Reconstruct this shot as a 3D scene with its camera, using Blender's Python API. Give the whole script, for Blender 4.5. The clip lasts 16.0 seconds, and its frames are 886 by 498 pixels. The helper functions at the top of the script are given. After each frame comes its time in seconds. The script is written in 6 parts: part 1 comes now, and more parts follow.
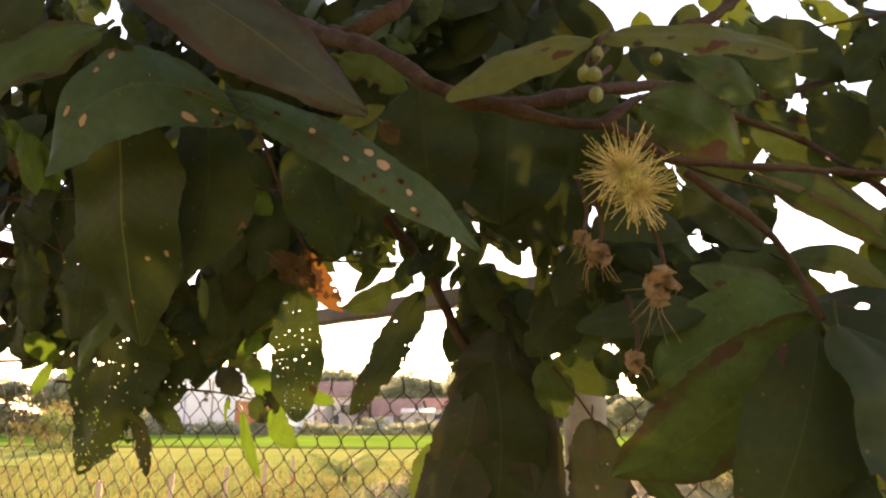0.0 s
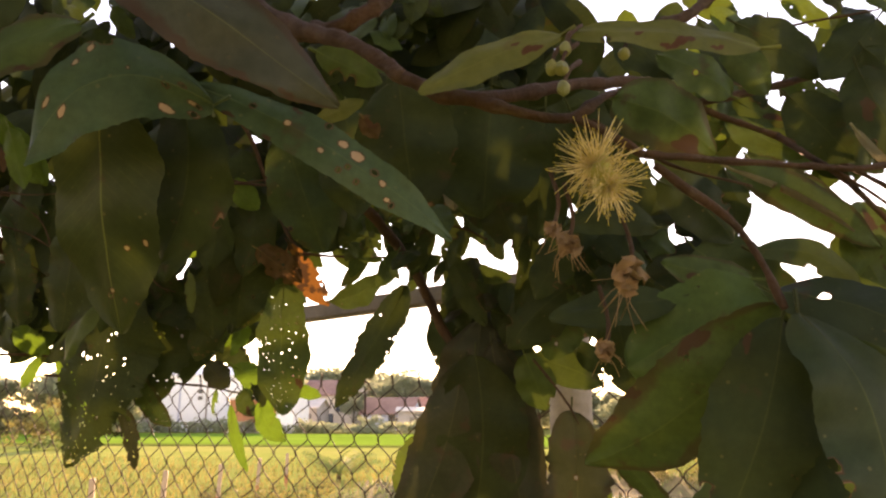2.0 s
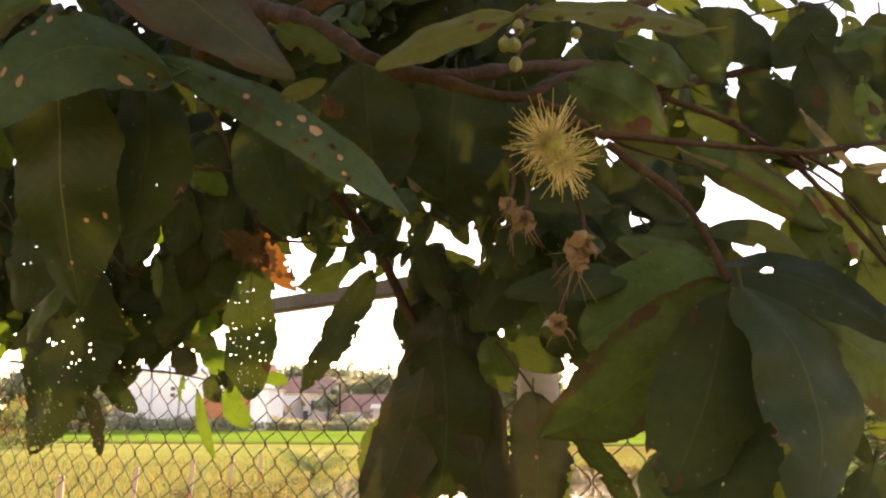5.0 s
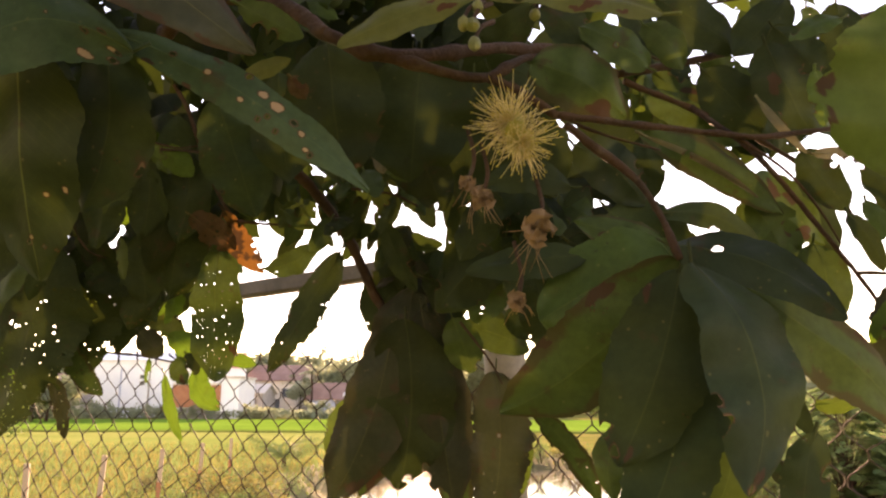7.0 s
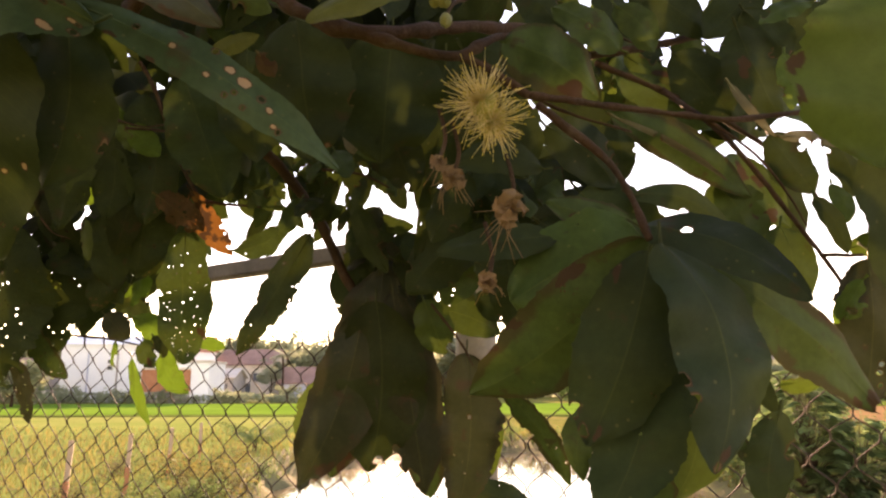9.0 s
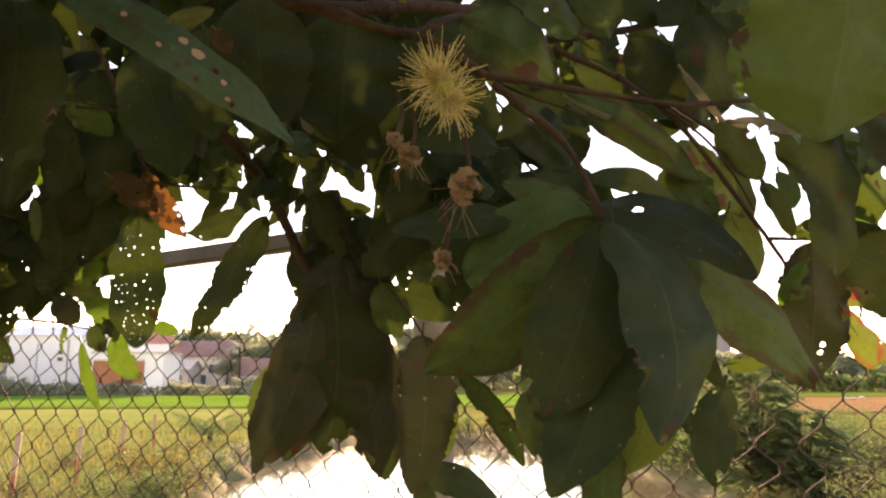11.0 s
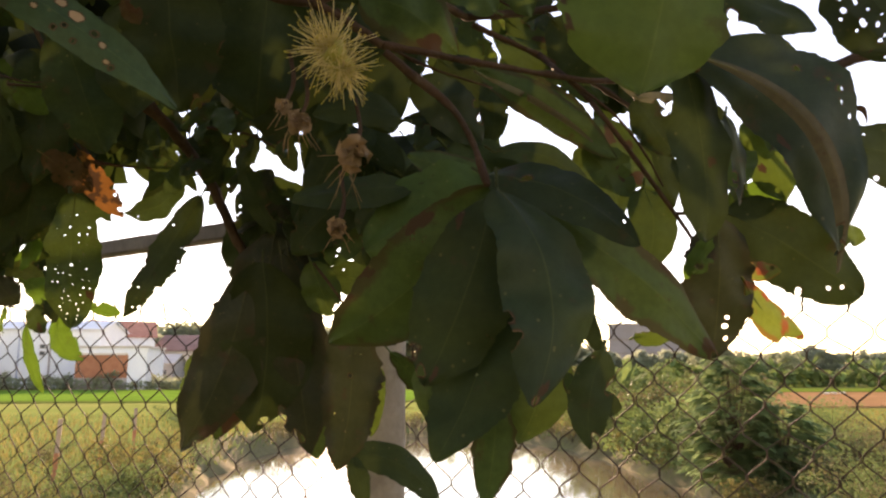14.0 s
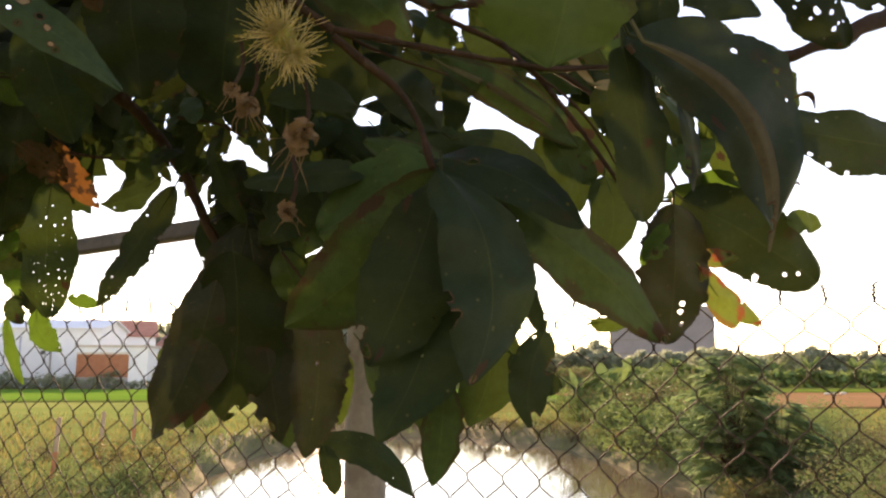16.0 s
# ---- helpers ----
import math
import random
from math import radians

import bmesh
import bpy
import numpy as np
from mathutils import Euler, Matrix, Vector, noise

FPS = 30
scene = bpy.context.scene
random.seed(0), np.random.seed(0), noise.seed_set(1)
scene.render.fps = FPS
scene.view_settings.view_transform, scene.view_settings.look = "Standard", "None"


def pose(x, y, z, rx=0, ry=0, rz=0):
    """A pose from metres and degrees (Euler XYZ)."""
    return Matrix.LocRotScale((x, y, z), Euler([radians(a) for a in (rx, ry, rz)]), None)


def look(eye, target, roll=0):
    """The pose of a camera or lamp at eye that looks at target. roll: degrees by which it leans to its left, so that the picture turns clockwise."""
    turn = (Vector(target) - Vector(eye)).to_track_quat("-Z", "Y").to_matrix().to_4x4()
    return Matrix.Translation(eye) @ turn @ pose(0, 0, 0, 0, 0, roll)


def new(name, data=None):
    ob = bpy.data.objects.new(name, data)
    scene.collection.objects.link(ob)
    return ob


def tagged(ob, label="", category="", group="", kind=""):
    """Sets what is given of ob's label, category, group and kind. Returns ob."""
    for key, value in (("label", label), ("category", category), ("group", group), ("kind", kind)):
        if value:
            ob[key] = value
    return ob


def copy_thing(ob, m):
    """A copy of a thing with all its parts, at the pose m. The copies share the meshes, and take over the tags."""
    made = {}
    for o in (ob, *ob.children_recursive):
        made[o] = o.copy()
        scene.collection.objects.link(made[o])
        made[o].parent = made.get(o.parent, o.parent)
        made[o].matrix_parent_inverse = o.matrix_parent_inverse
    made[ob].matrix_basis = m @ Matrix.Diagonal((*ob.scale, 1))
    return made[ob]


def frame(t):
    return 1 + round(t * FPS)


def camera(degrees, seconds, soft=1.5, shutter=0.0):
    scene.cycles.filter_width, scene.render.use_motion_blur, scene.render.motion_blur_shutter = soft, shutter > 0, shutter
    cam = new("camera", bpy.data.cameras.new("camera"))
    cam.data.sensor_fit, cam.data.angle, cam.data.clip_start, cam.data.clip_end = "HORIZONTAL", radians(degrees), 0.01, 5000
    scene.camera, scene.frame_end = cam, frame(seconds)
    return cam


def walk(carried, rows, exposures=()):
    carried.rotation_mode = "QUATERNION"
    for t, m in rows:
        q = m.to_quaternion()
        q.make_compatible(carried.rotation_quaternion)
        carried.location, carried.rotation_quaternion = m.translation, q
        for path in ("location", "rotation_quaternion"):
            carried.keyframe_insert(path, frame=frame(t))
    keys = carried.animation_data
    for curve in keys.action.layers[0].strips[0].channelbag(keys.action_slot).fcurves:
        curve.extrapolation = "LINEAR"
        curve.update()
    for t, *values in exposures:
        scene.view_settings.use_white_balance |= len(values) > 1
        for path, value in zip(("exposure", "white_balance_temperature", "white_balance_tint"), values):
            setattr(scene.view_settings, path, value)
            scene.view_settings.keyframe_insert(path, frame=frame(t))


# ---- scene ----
cam = camera(61.0, 16.0, soft=2.3)

PATH = [
    (0, (0.053, 0.042, 1.615), (-0.135, 1.984, 2.055), 0.1),
    (0.5, (0.057, 0.041, 1.614), (-0.127, 1.983, 2.053), 0.1),
    (1, (0.061, 0.039, 1.612), (-0.119, 1.981, 2.054), 0.2),
    (1.5, (0.064, 0.036, 1.61), (-0.11, 1.979, 2.052), 0.1),
    (2, (0.067, 0.035, 1.608), (-0.109, 1.979, 2.045), 0.2),
    (2.5, (0.069, 0.033, 1.606), (-0.097, 1.977, 2.044), 0.1),
    (3, (0.073, 0.031, 1.604), (-0.087, 1.976, 2.044), 0.1),
    (3.5, (0.076, 0.03, 1.601), (-0.077, 1.975, 2.04), 0.2),
    (4, (0.078, 0.031, 1.598), (-0.067, 1.977, 2.033), 0.2),
    (6.5, (0.084, 0.024, 1.585), (0.03, 1.98, 1.998), 0.1),
    (7, (0.088, 0.023, 1.583), (0.046, 1.982, 1.984), 0.1),
    (7.5, (0.089, 0.022, 1.579), (0.057, 1.983, 1.972), 0.0),
    (8, (0.088, 0.022, 1.579), (0.07, 1.985, 1.959), 0.0),
    (8.5, (0.088, 0.023, 1.58), (0.09, 1.989, 1.949), -0.0),
    (9, (0.089, 0.027, 1.581), (0.121, 1.994, 1.941), -0.1),
    (11.5, (0.094, 0.025, 1.567), (0.244, 1.991, 1.904), 0.0),
    (12, (0.103, 0.024, 1.563), (0.258, 1.989, 1.898), 0.1),
    (12.5, (0.114, 0.024, 1.56), (0.28, 1.989, 1.89), 0.1),
    (13, (0.126, 0.023, 1.558), (0.296, 1.989, 1.886), -0.0),
    (13.5, (0.142, 0.022, 1.559), (0.314, 1.988, 1.885), 0.0),
    (14, (0.154, 0.021, 1.553), (0.329, 1.986, 1.879), -0.0),
    (14.5, (0.165, 0.023, 1.548), (0.339, 1.988, 1.873), 0.0),
    (15, (0.176, 0.022, 1.547), (0.35, 1.987, 1.872), 0.0),
    (15.5, (0.181, 0.018, 1.544), (0.355, 1.984, 1.87), 0.1),
    (16, (0.189, 0.015, 1.541), (0.361, 1.981, 1.867), 0.1),
]
walk(cam, [(t, look(eye, target, roll)) for t, eye, target, roll in PATH],
     exposures=[(0.0, 2.53, 10900, 42), (4.0, 2.53, 10900, 42), (9.0, 2.37, 10300, 41), (12.5, 2.12, 9500, 38), (16.0, 1.83, 8800, 35)])

# ---- light ----
SUN_AZ, SUN_EL = -3.2, 13.4
world = bpy.data.worlds.new("sky")
scene.world = world
world.use_nodes = True
wn = world.node_tree
sky = wn.nodes.new("ShaderNodeTexSky")
sky.sky_type = "NISHITA"
sky.sun_disc = False
sky.sun_elevation = radians(SUN_EL)
sky.sun_rotation = radians(SUN_AZ)
sky.air_density, sky.dust_density, sky.ozone_density = 1.0, 0.0, 1.0
wn.links.new(sky.outputs[0], wn.nodes["Background"].inputs[0])
wn.nodes["Background"].inputs[1].default_value = 0.15
sun = new("sun", bpy.data.lights.new("sun", "SUN"))
sun.data.energy, sun.data.angle, sun.data.color = 5.0, radians(1.5), (1.0, 0.86, 0.66)
az, el = radians(SUN_AZ), radians(SUN_EL)
sun.matrix_world = look((0, 60, 40), (-math.sin(az) * math.cos(el), 60 - math.cos(az) * math.cos(el), 40 - math.sin(el)))


# ---- materials ----
def material(name):
    m = bpy.data.materials.new(name)
    m.use_nodes = True
    t = m.node_tree
    return m, t, t.nodes["Principled BSDF"], t.nodes["Material Output"]


def node(t, kind, **values):
    n = t.nodes.new(kind)
    for key, value in values.items():
        n.inputs[key.replace("_", " ")].default_value = value
    return n


def ramp(t, src, stops):
    n = t.nodes.new("ShaderNodeValToRGB")
    while len(n.color_ramp.elements) < len(stops):
        n.color_ramp.elements.new(0.5)
    for e, (p, c) in zip(n.color_ramp.elements, stops):
        e.position = p
        e.color = (*c, 1) if len(c) == 3 else (c[0], c[0], c[0], 1)
    t.links.new(src, n.inputs[0])
    return n.outputs[0]


def noise_tex(t, scale, detail=4.0, coord="Object", rough=0.6):
    c = t.nodes.new("ShaderNodeTexCoord")
    n = node(t, "ShaderNodeTexNoise", Scale=scale, Detail=detail, Roughness=rough)
    t.links.new(c.outputs[coord], n.inputs["Vector"])
    return n.outputs["Fac"]


def mix(t, fac, a, b, blend="MIX"):
    n = t.nodes.new("ShaderNodeMix")
    n.data_type, n.blend_type = "RGBA", blend
    for sock, v in ((n.inputs[0], fac), (n.inputs[6], a), (n.inputs[7], b)):
        if isinstance(v, (int, float)):
            sock.default_value = v
        elif isinstance(v, tuple):
            sock.default_value = (*v, 1)
        else:
            t.links.new(v, sock)
    return n.outputs[2]


def calc(t, op, a, b=0.0):
    n = t.nodes.new("ShaderNodeMath")
    n.operation = op
    for sock, v in zip(n.inputs, (a, b)):
        if isinstance(v, (int, float)):
            sock.default_value = v
        else:
            t.links.new(v, sock)
    return n.outputs[0]


def bump(t, b, height, strength=0.3, distance=0.01):
    n = node(t, "ShaderNodeBump", Strength=strength, Distance=distance)
    t.links.new(height, n.inputs["Height"])
    t.links.new(n.outputs[0], b.inputs["Normal"])
    return n.outputs[0]


def surface(name, dark, light, scale=6.0, rough=0.7, metal=0.0, relief=0.3, depth=0.01, detail_scale=60.0, stain=None):
    """A rough surface with colour variation at two scales and a fine relief."""
    m, t, b, out = material(name)
    big, fine = noise_tex(t, scale), noise_tex(t, detail_scale, 6.0)
    col = mix(t, ramp(t, big, [(0.3, (0.0,)), (0.7, (1.0,))]), dark, light)
    col = mix(t, 0.35, col, ramp(t, fine, [(0.25, (0.25,)), (0.75, (1.0,))]), "MULTIPLY")
    if stain:
        s = noise_tex(t, scale * 2.3, 8.0)
        col = mix(t, ramp(t, s, [(0.52, (0.0,)), (0.66, (0.8,))]), col, stain)
    t.links.new(col, b.inputs["Base Color"])
    b.inputs["Roughness"].default_value, b.inputs["Metallic"].default_value = rough, metal
    bump(t, b, fine, relief, depth)
    return m


def leaf_material(name, deep, pale, glow, blotch=(0.042, 0.021, 0.013), blotched=0.15, edge=0.0, through_light=0.4, rough=0.48, vein=0.26):
    """A leaf blade: uv.x runs across it from margin to margin, uv.y from stalk to tip."""
    m, t, b, out = material(name)
    uv = t.nodes.new("ShaderNodeUVMap")
    sep = t.nodes.new("ShaderNodeSeparateXYZ")
    t.links.new(uv.outputs[0], sep.inputs[0])
    across = calc(t, "ABSOLUTE", calc(t, "SUBTRACT", calc(t, "MULTIPLY", sep.outputs[0], 2.0), 1.0))
    info = t.nodes.new("ShaderNodeNewGeometry")
    chance = info.outputs["Random Per Island"]
    big, fine = noise_tex(t, 22.0, 5.0), noise_tex(t, 160.0, 4.0)
    col = mix(t, ramp(t, big, [(0.3, (0.0,)), (0.72, (1.0,))]), deep, pale)
    hsv = node(t, "ShaderNodeHueSaturation")
    t.links.new(calc(t, "ADD", calc(t, "MULTIPLY", chance, 0.04), 0.482), hsv.inputs["Hue"])
    t.links.new(calc(t, "ADD", calc(t, "MULTIPLY", chance, 0.55), 0.72), hsv.inputs["Value"])
    t.links.new(col, hsv.inputs["Color"])
    col = mix(t, 0.45, hsv.outputs[0], ramp(t, fine, [(0.3, (0.45,)), (0.7, (1.0,))]), "MULTIPLY")
    # side veins run forward from the midrib
    run = calc(t, "SUBTRACT", calc(t, "MULTIPLY", sep.outputs[1], 19.0), calc(t, "MULTIPLY", across, 4.0))
    side = calc(t, "ABSOLUTE", calc(t, "SUBTRACT", calc(t, "FRACT", run), 0.5))
    side = calc(t, "MULTIPLY", ramp(t, side, [(0.0, (0.32,)), (0.07, (0.0,))]), ramp(t, big, [(0.35, (0.1,)), (0.65, (1.0,))]))
    mid = ramp(t, across, [(0.0, (0.8,)), (0.012, (0.55,)), (0.026, (0.0,))])
    veins = calc(t, "MAXIMUM", mid, calc(t, "MULTIPLY", side, 0.5))
    veins = calc(t, "MULTIPLY", veins, vein)
    col = mix(t, veins, col, mix(t, 0.6, pale, (0.30, 0.33, 0.10)))
    # scorched blotches, and a withered margin where the leaf has one
    spots = ramp(t, noise_tex(t, 34.0, 6.0), [(0.66 - blotched * 0.3, (0.0,)), (0.72 - blotched * 0.3, (blotched * 3,))])
    rim = calc(t, "ADD", across, calc(t, "MULTIPLY", calc(t, "SUBTRACT", big, 0.5), 1.1))
    rim = calc(t, "MULTIPLY", ramp(t, rim, [(0.72, (0.0,)), (0.84, (1.0,))]), edge)
    patch = t.nodes.new("ShaderNodeAttribute")
    patch.attribute_name = "burnt"
    patchy = ramp(t, calc(t, "ADD", patch.outputs["Fac"], calc(t, "MULTIPLY", calc(t, "SUBTRACT", big, 0.5), 0.9)), [(0.3, (0.0,)), (0.7, (0.95,))])
    burn = calc(t, "MAXIMUM", calc(t, "MAXIMUM", spots, rim), calc(t, "MULTIPLY", patchy, ramp(t, patch.outputs["Fac"], [(0.0, (0.0,)), (0.1, (1.0,))])))
    burn.node.use_clamp = True
    col = mix(t, burn, col, blotch)
    # pin-point specks left by sucking insects
    cell = node(t, "ShaderNodeTexVoronoi", Scale=150.0)
    t.links.new(t.nodes.new("ShaderNodeTexCoord").outputs["Object"], cell.inputs["Vector"])
    speck = calc(t, "MULTIPLY", ramp(t, cell.outputs["Distance"], [(0.14, (1.0,)), (0.2, (0.0,))]), ramp(t, cell.outputs["Color"], [(0.74, (0.0,)), (0.8, (0.4,))]))
    col = mix(t, speck, col, mix(t, chance, (0.05, 0.025, 0.014), (0.15, 0.14, 0.06)))
    # dead tissue round eaten holes and in dried spots
    dead = t.nodes.new("ShaderNodeAttribute")
    dead.attribute_name = "dead"
    col = mix(t, ramp(t, dead.outputs["Fac"], [(0.05, (0.0,)), (0.3, (1.0,))]), col, ramp(t, dead.outputs["Fac"], [(0.35, (0.05, 0.022, 0.012)), (0.75, (0.27, 0.185, 0.125))]))
    t.links.new(col, b.inputs["Base Color"])
    b.inputs["Roughness"].default_value = rough
    b.inputs["Specular IOR Level"].default_value = 0.13
    height = calc(t, "SUBTRACT", calc(t, "MULTIPLY", fine, 0.4), veins)
    normal = bump(t, b, height, 0.35, 0.0015)
    tr = node(t, "ShaderNodeBsdfTranslucent")
    lit = mix(t, 0.35, mix(t, burn, glow, blotch), ramp(t, big, [(0.2, (0.35,)), (0.8, (1.0,))]), "MULTIPLY")
    lit = mix(t, calc(t, "MULTIPLY", veins, 0.3), lit, deep)
    t.links.new(lit, tr.inputs[0])
    t.links.new(normal, tr.inputs["Normal"])
    both = t.nodes.new("ShaderNodeMixShader")
    both.inputs[0].default_value = through_light
    t.links.new(b.outputs[0], both.inputs[1])
    t.links.new(tr.outputs[0], both.inputs[2])
    t.links.new(both.outputs[0], out.inputs[0])
    return m


LEAF = {
    # dark and rib: crown shade is partly put into their low colour and translucency
    "dark": leaf_material("leaf_shaded_dark_green", (0.0130, 0.0235, 0.0092), (0.0246, 0.0403, 0.0143), (0.048, 0.069, 0.014), through_light=0.06, rough=0.64, vein=0.09),
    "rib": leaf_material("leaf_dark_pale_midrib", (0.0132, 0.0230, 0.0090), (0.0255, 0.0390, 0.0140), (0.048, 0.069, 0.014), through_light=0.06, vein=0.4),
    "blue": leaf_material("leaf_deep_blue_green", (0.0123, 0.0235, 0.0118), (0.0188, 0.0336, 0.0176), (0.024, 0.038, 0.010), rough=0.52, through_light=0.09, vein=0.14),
    # brighter copy of the blue-green leaf; its stronger light is in the colour
    "lit_blue": leaf_material("leaf_lit_grey_green", (0.0228, 0.0499, 0.0240), (0.0350, 0.0718, 0.0360), (0.036, 0.058, 0.015), rough=0.46, through_light=0.12, vein=0.14),
    "green": leaf_material("leaf_mid_green", (0.0284, 0.0510, 0.0160), (0.0447, 0.0765, 0.0230), (0.043, 0.067, 0.013), through_light=0.14, vein=0.15),
    "light": leaf_material("leaf_yellow_green", (0.0475, 0.0796, 0.0200), (0.0704, 0.1122, 0.0290), (0.060, 0.094, 0.014), through_light=0.24, vein=0.15),
    "grey": leaf_material("leaf_grey_waxy_margin", (0.0299, 0.0380, 0.0260), (0.0493, 0.0610, 0.0430), (0.03, 0.03, 0.015), blotch=(0.035, 0.020, 0.013), edge=0.8, blotched=0.1, rough=0.4, through_light=0.1, vein=0.2),
    "olive": leaf_material("leaf_olive_red_patched", (0.070, 0.082, 0.026), (0.106, 0.118, 0.038), (0.076, 0.090, 0.018), blotch=(0.070, 0.026, 0.015), blotched=0.12, through_light=0.28, vein=0.2),
    "fresh": leaf_material("leaf_bright_green", (0.047, 0.092, 0.017), (0.071, 0.129, 0.026), (0.065, 0.133, 0.015), through_light=0.34, blotched=0.1),
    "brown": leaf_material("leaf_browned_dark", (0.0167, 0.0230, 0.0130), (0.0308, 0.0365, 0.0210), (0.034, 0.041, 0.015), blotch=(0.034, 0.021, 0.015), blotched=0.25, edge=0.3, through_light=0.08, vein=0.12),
    "edge": leaf_material("leaf_scorched_margin", (0.0271, 0.0520, 0.0160), (0.0426, 0.0750, 0.0220), (0.029, 0.047, 0.010), blotch=(0.036, 0.018, 0.011), edge=0.6, blotched=0.2, through_light=0.1, rough=0.62, vein=0.12),
    "red": leaf_material("leaf_red_tinged", (0.075, 0.098, 0.022), (0.112, 0.135, 0.033), (0.103, 0.138, 0.021), blotch=(0.18, 0.042, 0.020), edge=0.5, blotched=0.3, through_light=0.32),
    "orange": leaf_material("leaf_withered_orange", (0.1140, 0.0504, 0.0165), (0.1800, 0.0816, 0.0253), (0.145, 0.062, 0.018), blotch=(0.04, 0.022, 0.012), blotched=0.55, through_light=0.3, rough=0.7, vein=0.15),
    "pale": leaf_material("leaf_pale_underside", (0.100, 0.092, 0.064), (0.150, 0.138, 0.098), (0.07, 0.066, 0.036), blotched=0.15, through_light=0.15, rough=0.7, vein=0.25),
    "dry": leaf_material("leaf_dry_brown", (0.045, 0.028, 0.016), (0.085, 0.050, 0.028), (0.090, 0.045, 0.022), blotch=(0.05, 0.025, 0.015), blotched=0.25, through_light=0.15, rough=0.8, vein=0.2),
}
BARK = surface("red_brown_bark", (0.028, 0.017, 0.012), (0.072, 0.040, 0.028), 30, 0.8, relief=0.7, depth=0.004, detail_scale=260, stain=(0.065, 0.046, 0.034))
BARK.node_tree.nodes["Principled BSDF"].inputs["Specular IOR Level"].default_value = 0.12
WIRE = surface("rusty_wire", (0.022, 0.013, 0.009), (0.050, 0.029, 0.019), 30, 0.85, 0.0, 0.4, 0.001, 400)
CONCRETE = surface("grey_concrete", (0.17, 0.15, 0.135), (0.27, 0.245, 0.225), 5, 0.85, relief=0.35, depth=0.004, detail_scale=90, stain=(0.11, 0.09, 0.08))
TIMBER = surface("weathered_timber", (0.06, 0.05, 0.045), (0.13, 0.11, 0.095), 14, 0.8, relief=0.4, depth=0.004, detail_scale=120)


# ---- building helpers ----
def mesh_from(name, verts, faces, mat=None, smooth=False, uvs=None):
    me = bpy.data.meshes.new(name)
    me.from_pydata([tuple(v) for v in verts], [], faces)
    if uvs is not None:
        layer = me.uv_layers.new(name="UVMap")
        index = np.empty(len(me.loops), dtype=np.int32)
        me.loops.foreach_get("vertex_index", index)
        layer.data.foreach_set("uv", np.asarray(uvs, dtype=np.float32)[index].ravel())
    if smooth:
        me.polygons.foreach_set("use_smooth", [True] * len(me.polygons))
    if mat:
        me.materials.append(mat)
    me.update()
    return me


def part(name, data, mat, parent, label=""):
    """Links a mesh, or the contents of a bmesh, as one object under a thing or a part."""
    if isinstance(data, bmesh.types.BMesh):
        me = bpy.data.meshes.new(name)
        data.to_mesh(me)
        data.free()
        data = me
    if mat and not data.materials:
        data.materials.append(mat)
    ob = new(name, data)
    ob.parent = parent
    return tagged(ob, label)


def thing(name, label, category, place=(0, 0, 0), group="", kind=""):
    ob = new(name)
    ob.empty_display_size = 0.1
    ob.location = place
    return tagged(ob, label, category, group, kind)


def tube(points, radii, sides=6, caps=True):
    """Vertices and faces of a tapered tube along points."""
    pts = [Vector(p) for p in points]
    verts, faces = [], []
    side = None
    for i, p in enumerate(pts):
        d = (pts[min(i + 1, len(pts) - 1)] - pts[max(i - 1, 0)]).normalized()
        if side is None:
            side = d.orthogonal().normalized()
        side = (side - d * side.dot(d)).normalized()
        other = d.cross(side)
        r = radii[i] if isinstance(radii, (list, tuple)) else radii
        for k in range(sides):
            a = 2 * math.pi * k / sides
            verts.append(p + (side * math.cos(a) + other * math.sin(a)) * r)
    for i in range(len(pts) - 1):
        for k in range(sides):
            a, b = i * sides + k, i * sides + (k + 1) % sides
            faces.append((a, b, b + sides, a + sides))
    if caps:
        faces.append(tuple(range(sides))[::-1])
        faces.append(tuple(len(verts) - sides + k for k in range(sides)))
    return verts, faces


def join(pieces):
    verts, faces = [], []
    for v, f in pieces:
        n = len(verts)
        verts += v
        faces += [tuple(i + n for i in q) for q in f]
    return verts, faces


def box(x0, x1, y0, y1, z0, z1, bevel=0.0):
    bm = bmesh.new()
    bmesh.ops.create_cube(bm, size=1, matrix=Matrix.Translation(((x0 + x1) / 2, (y0 + y1) / 2, (z0 + z1) / 2)) @ Matrix.Diagonal((x1 - x0, y1 - y0, z1 - z0, 1)))
    if bevel:
        bmesh.ops.bevel(bm, geom=bm.edges[:], offset=bevel, segments=2, affect="EDGES")
    return bm


def spline(points, steps=5):
    """A smooth line through points."""
    p = [Vector(q) for q in points]
    p = [p[0] * 2 - p[1]] + p + [p[-1] * 2 - p[-2]]
    line = []
    for i in range(1, len(p) - 2):
        for k in range(steps):
            s = k / steps
            line.append(0.5 * (2 * p[i] + (p[i + 1] - p[i - 1]) * s + (2 * p[i - 1] - 5 * p[i] + 4 * p[i + 1] - p[i + 2]) * s * s
                               + (3 * p[i] - p[i - 1] - 3 * p[i + 1] + p[i + 2]) * s ** 3))
    return line + [p[-2]]


# ---- ground, fields and pond ----
POND = (1.3, 15.0, 4.0, 8.3)


def pond_depth(x, y):
    cx, cy, rx, ry = POND
    r = (abs((x - cx) / rx) ** 2.4 + abs((y - cy) / ry) ** 2.4) ** (1 / 2.4)
    return r + 0.07 * noise.noise(Vector((x * 0.9, y * 0.9, 4)))


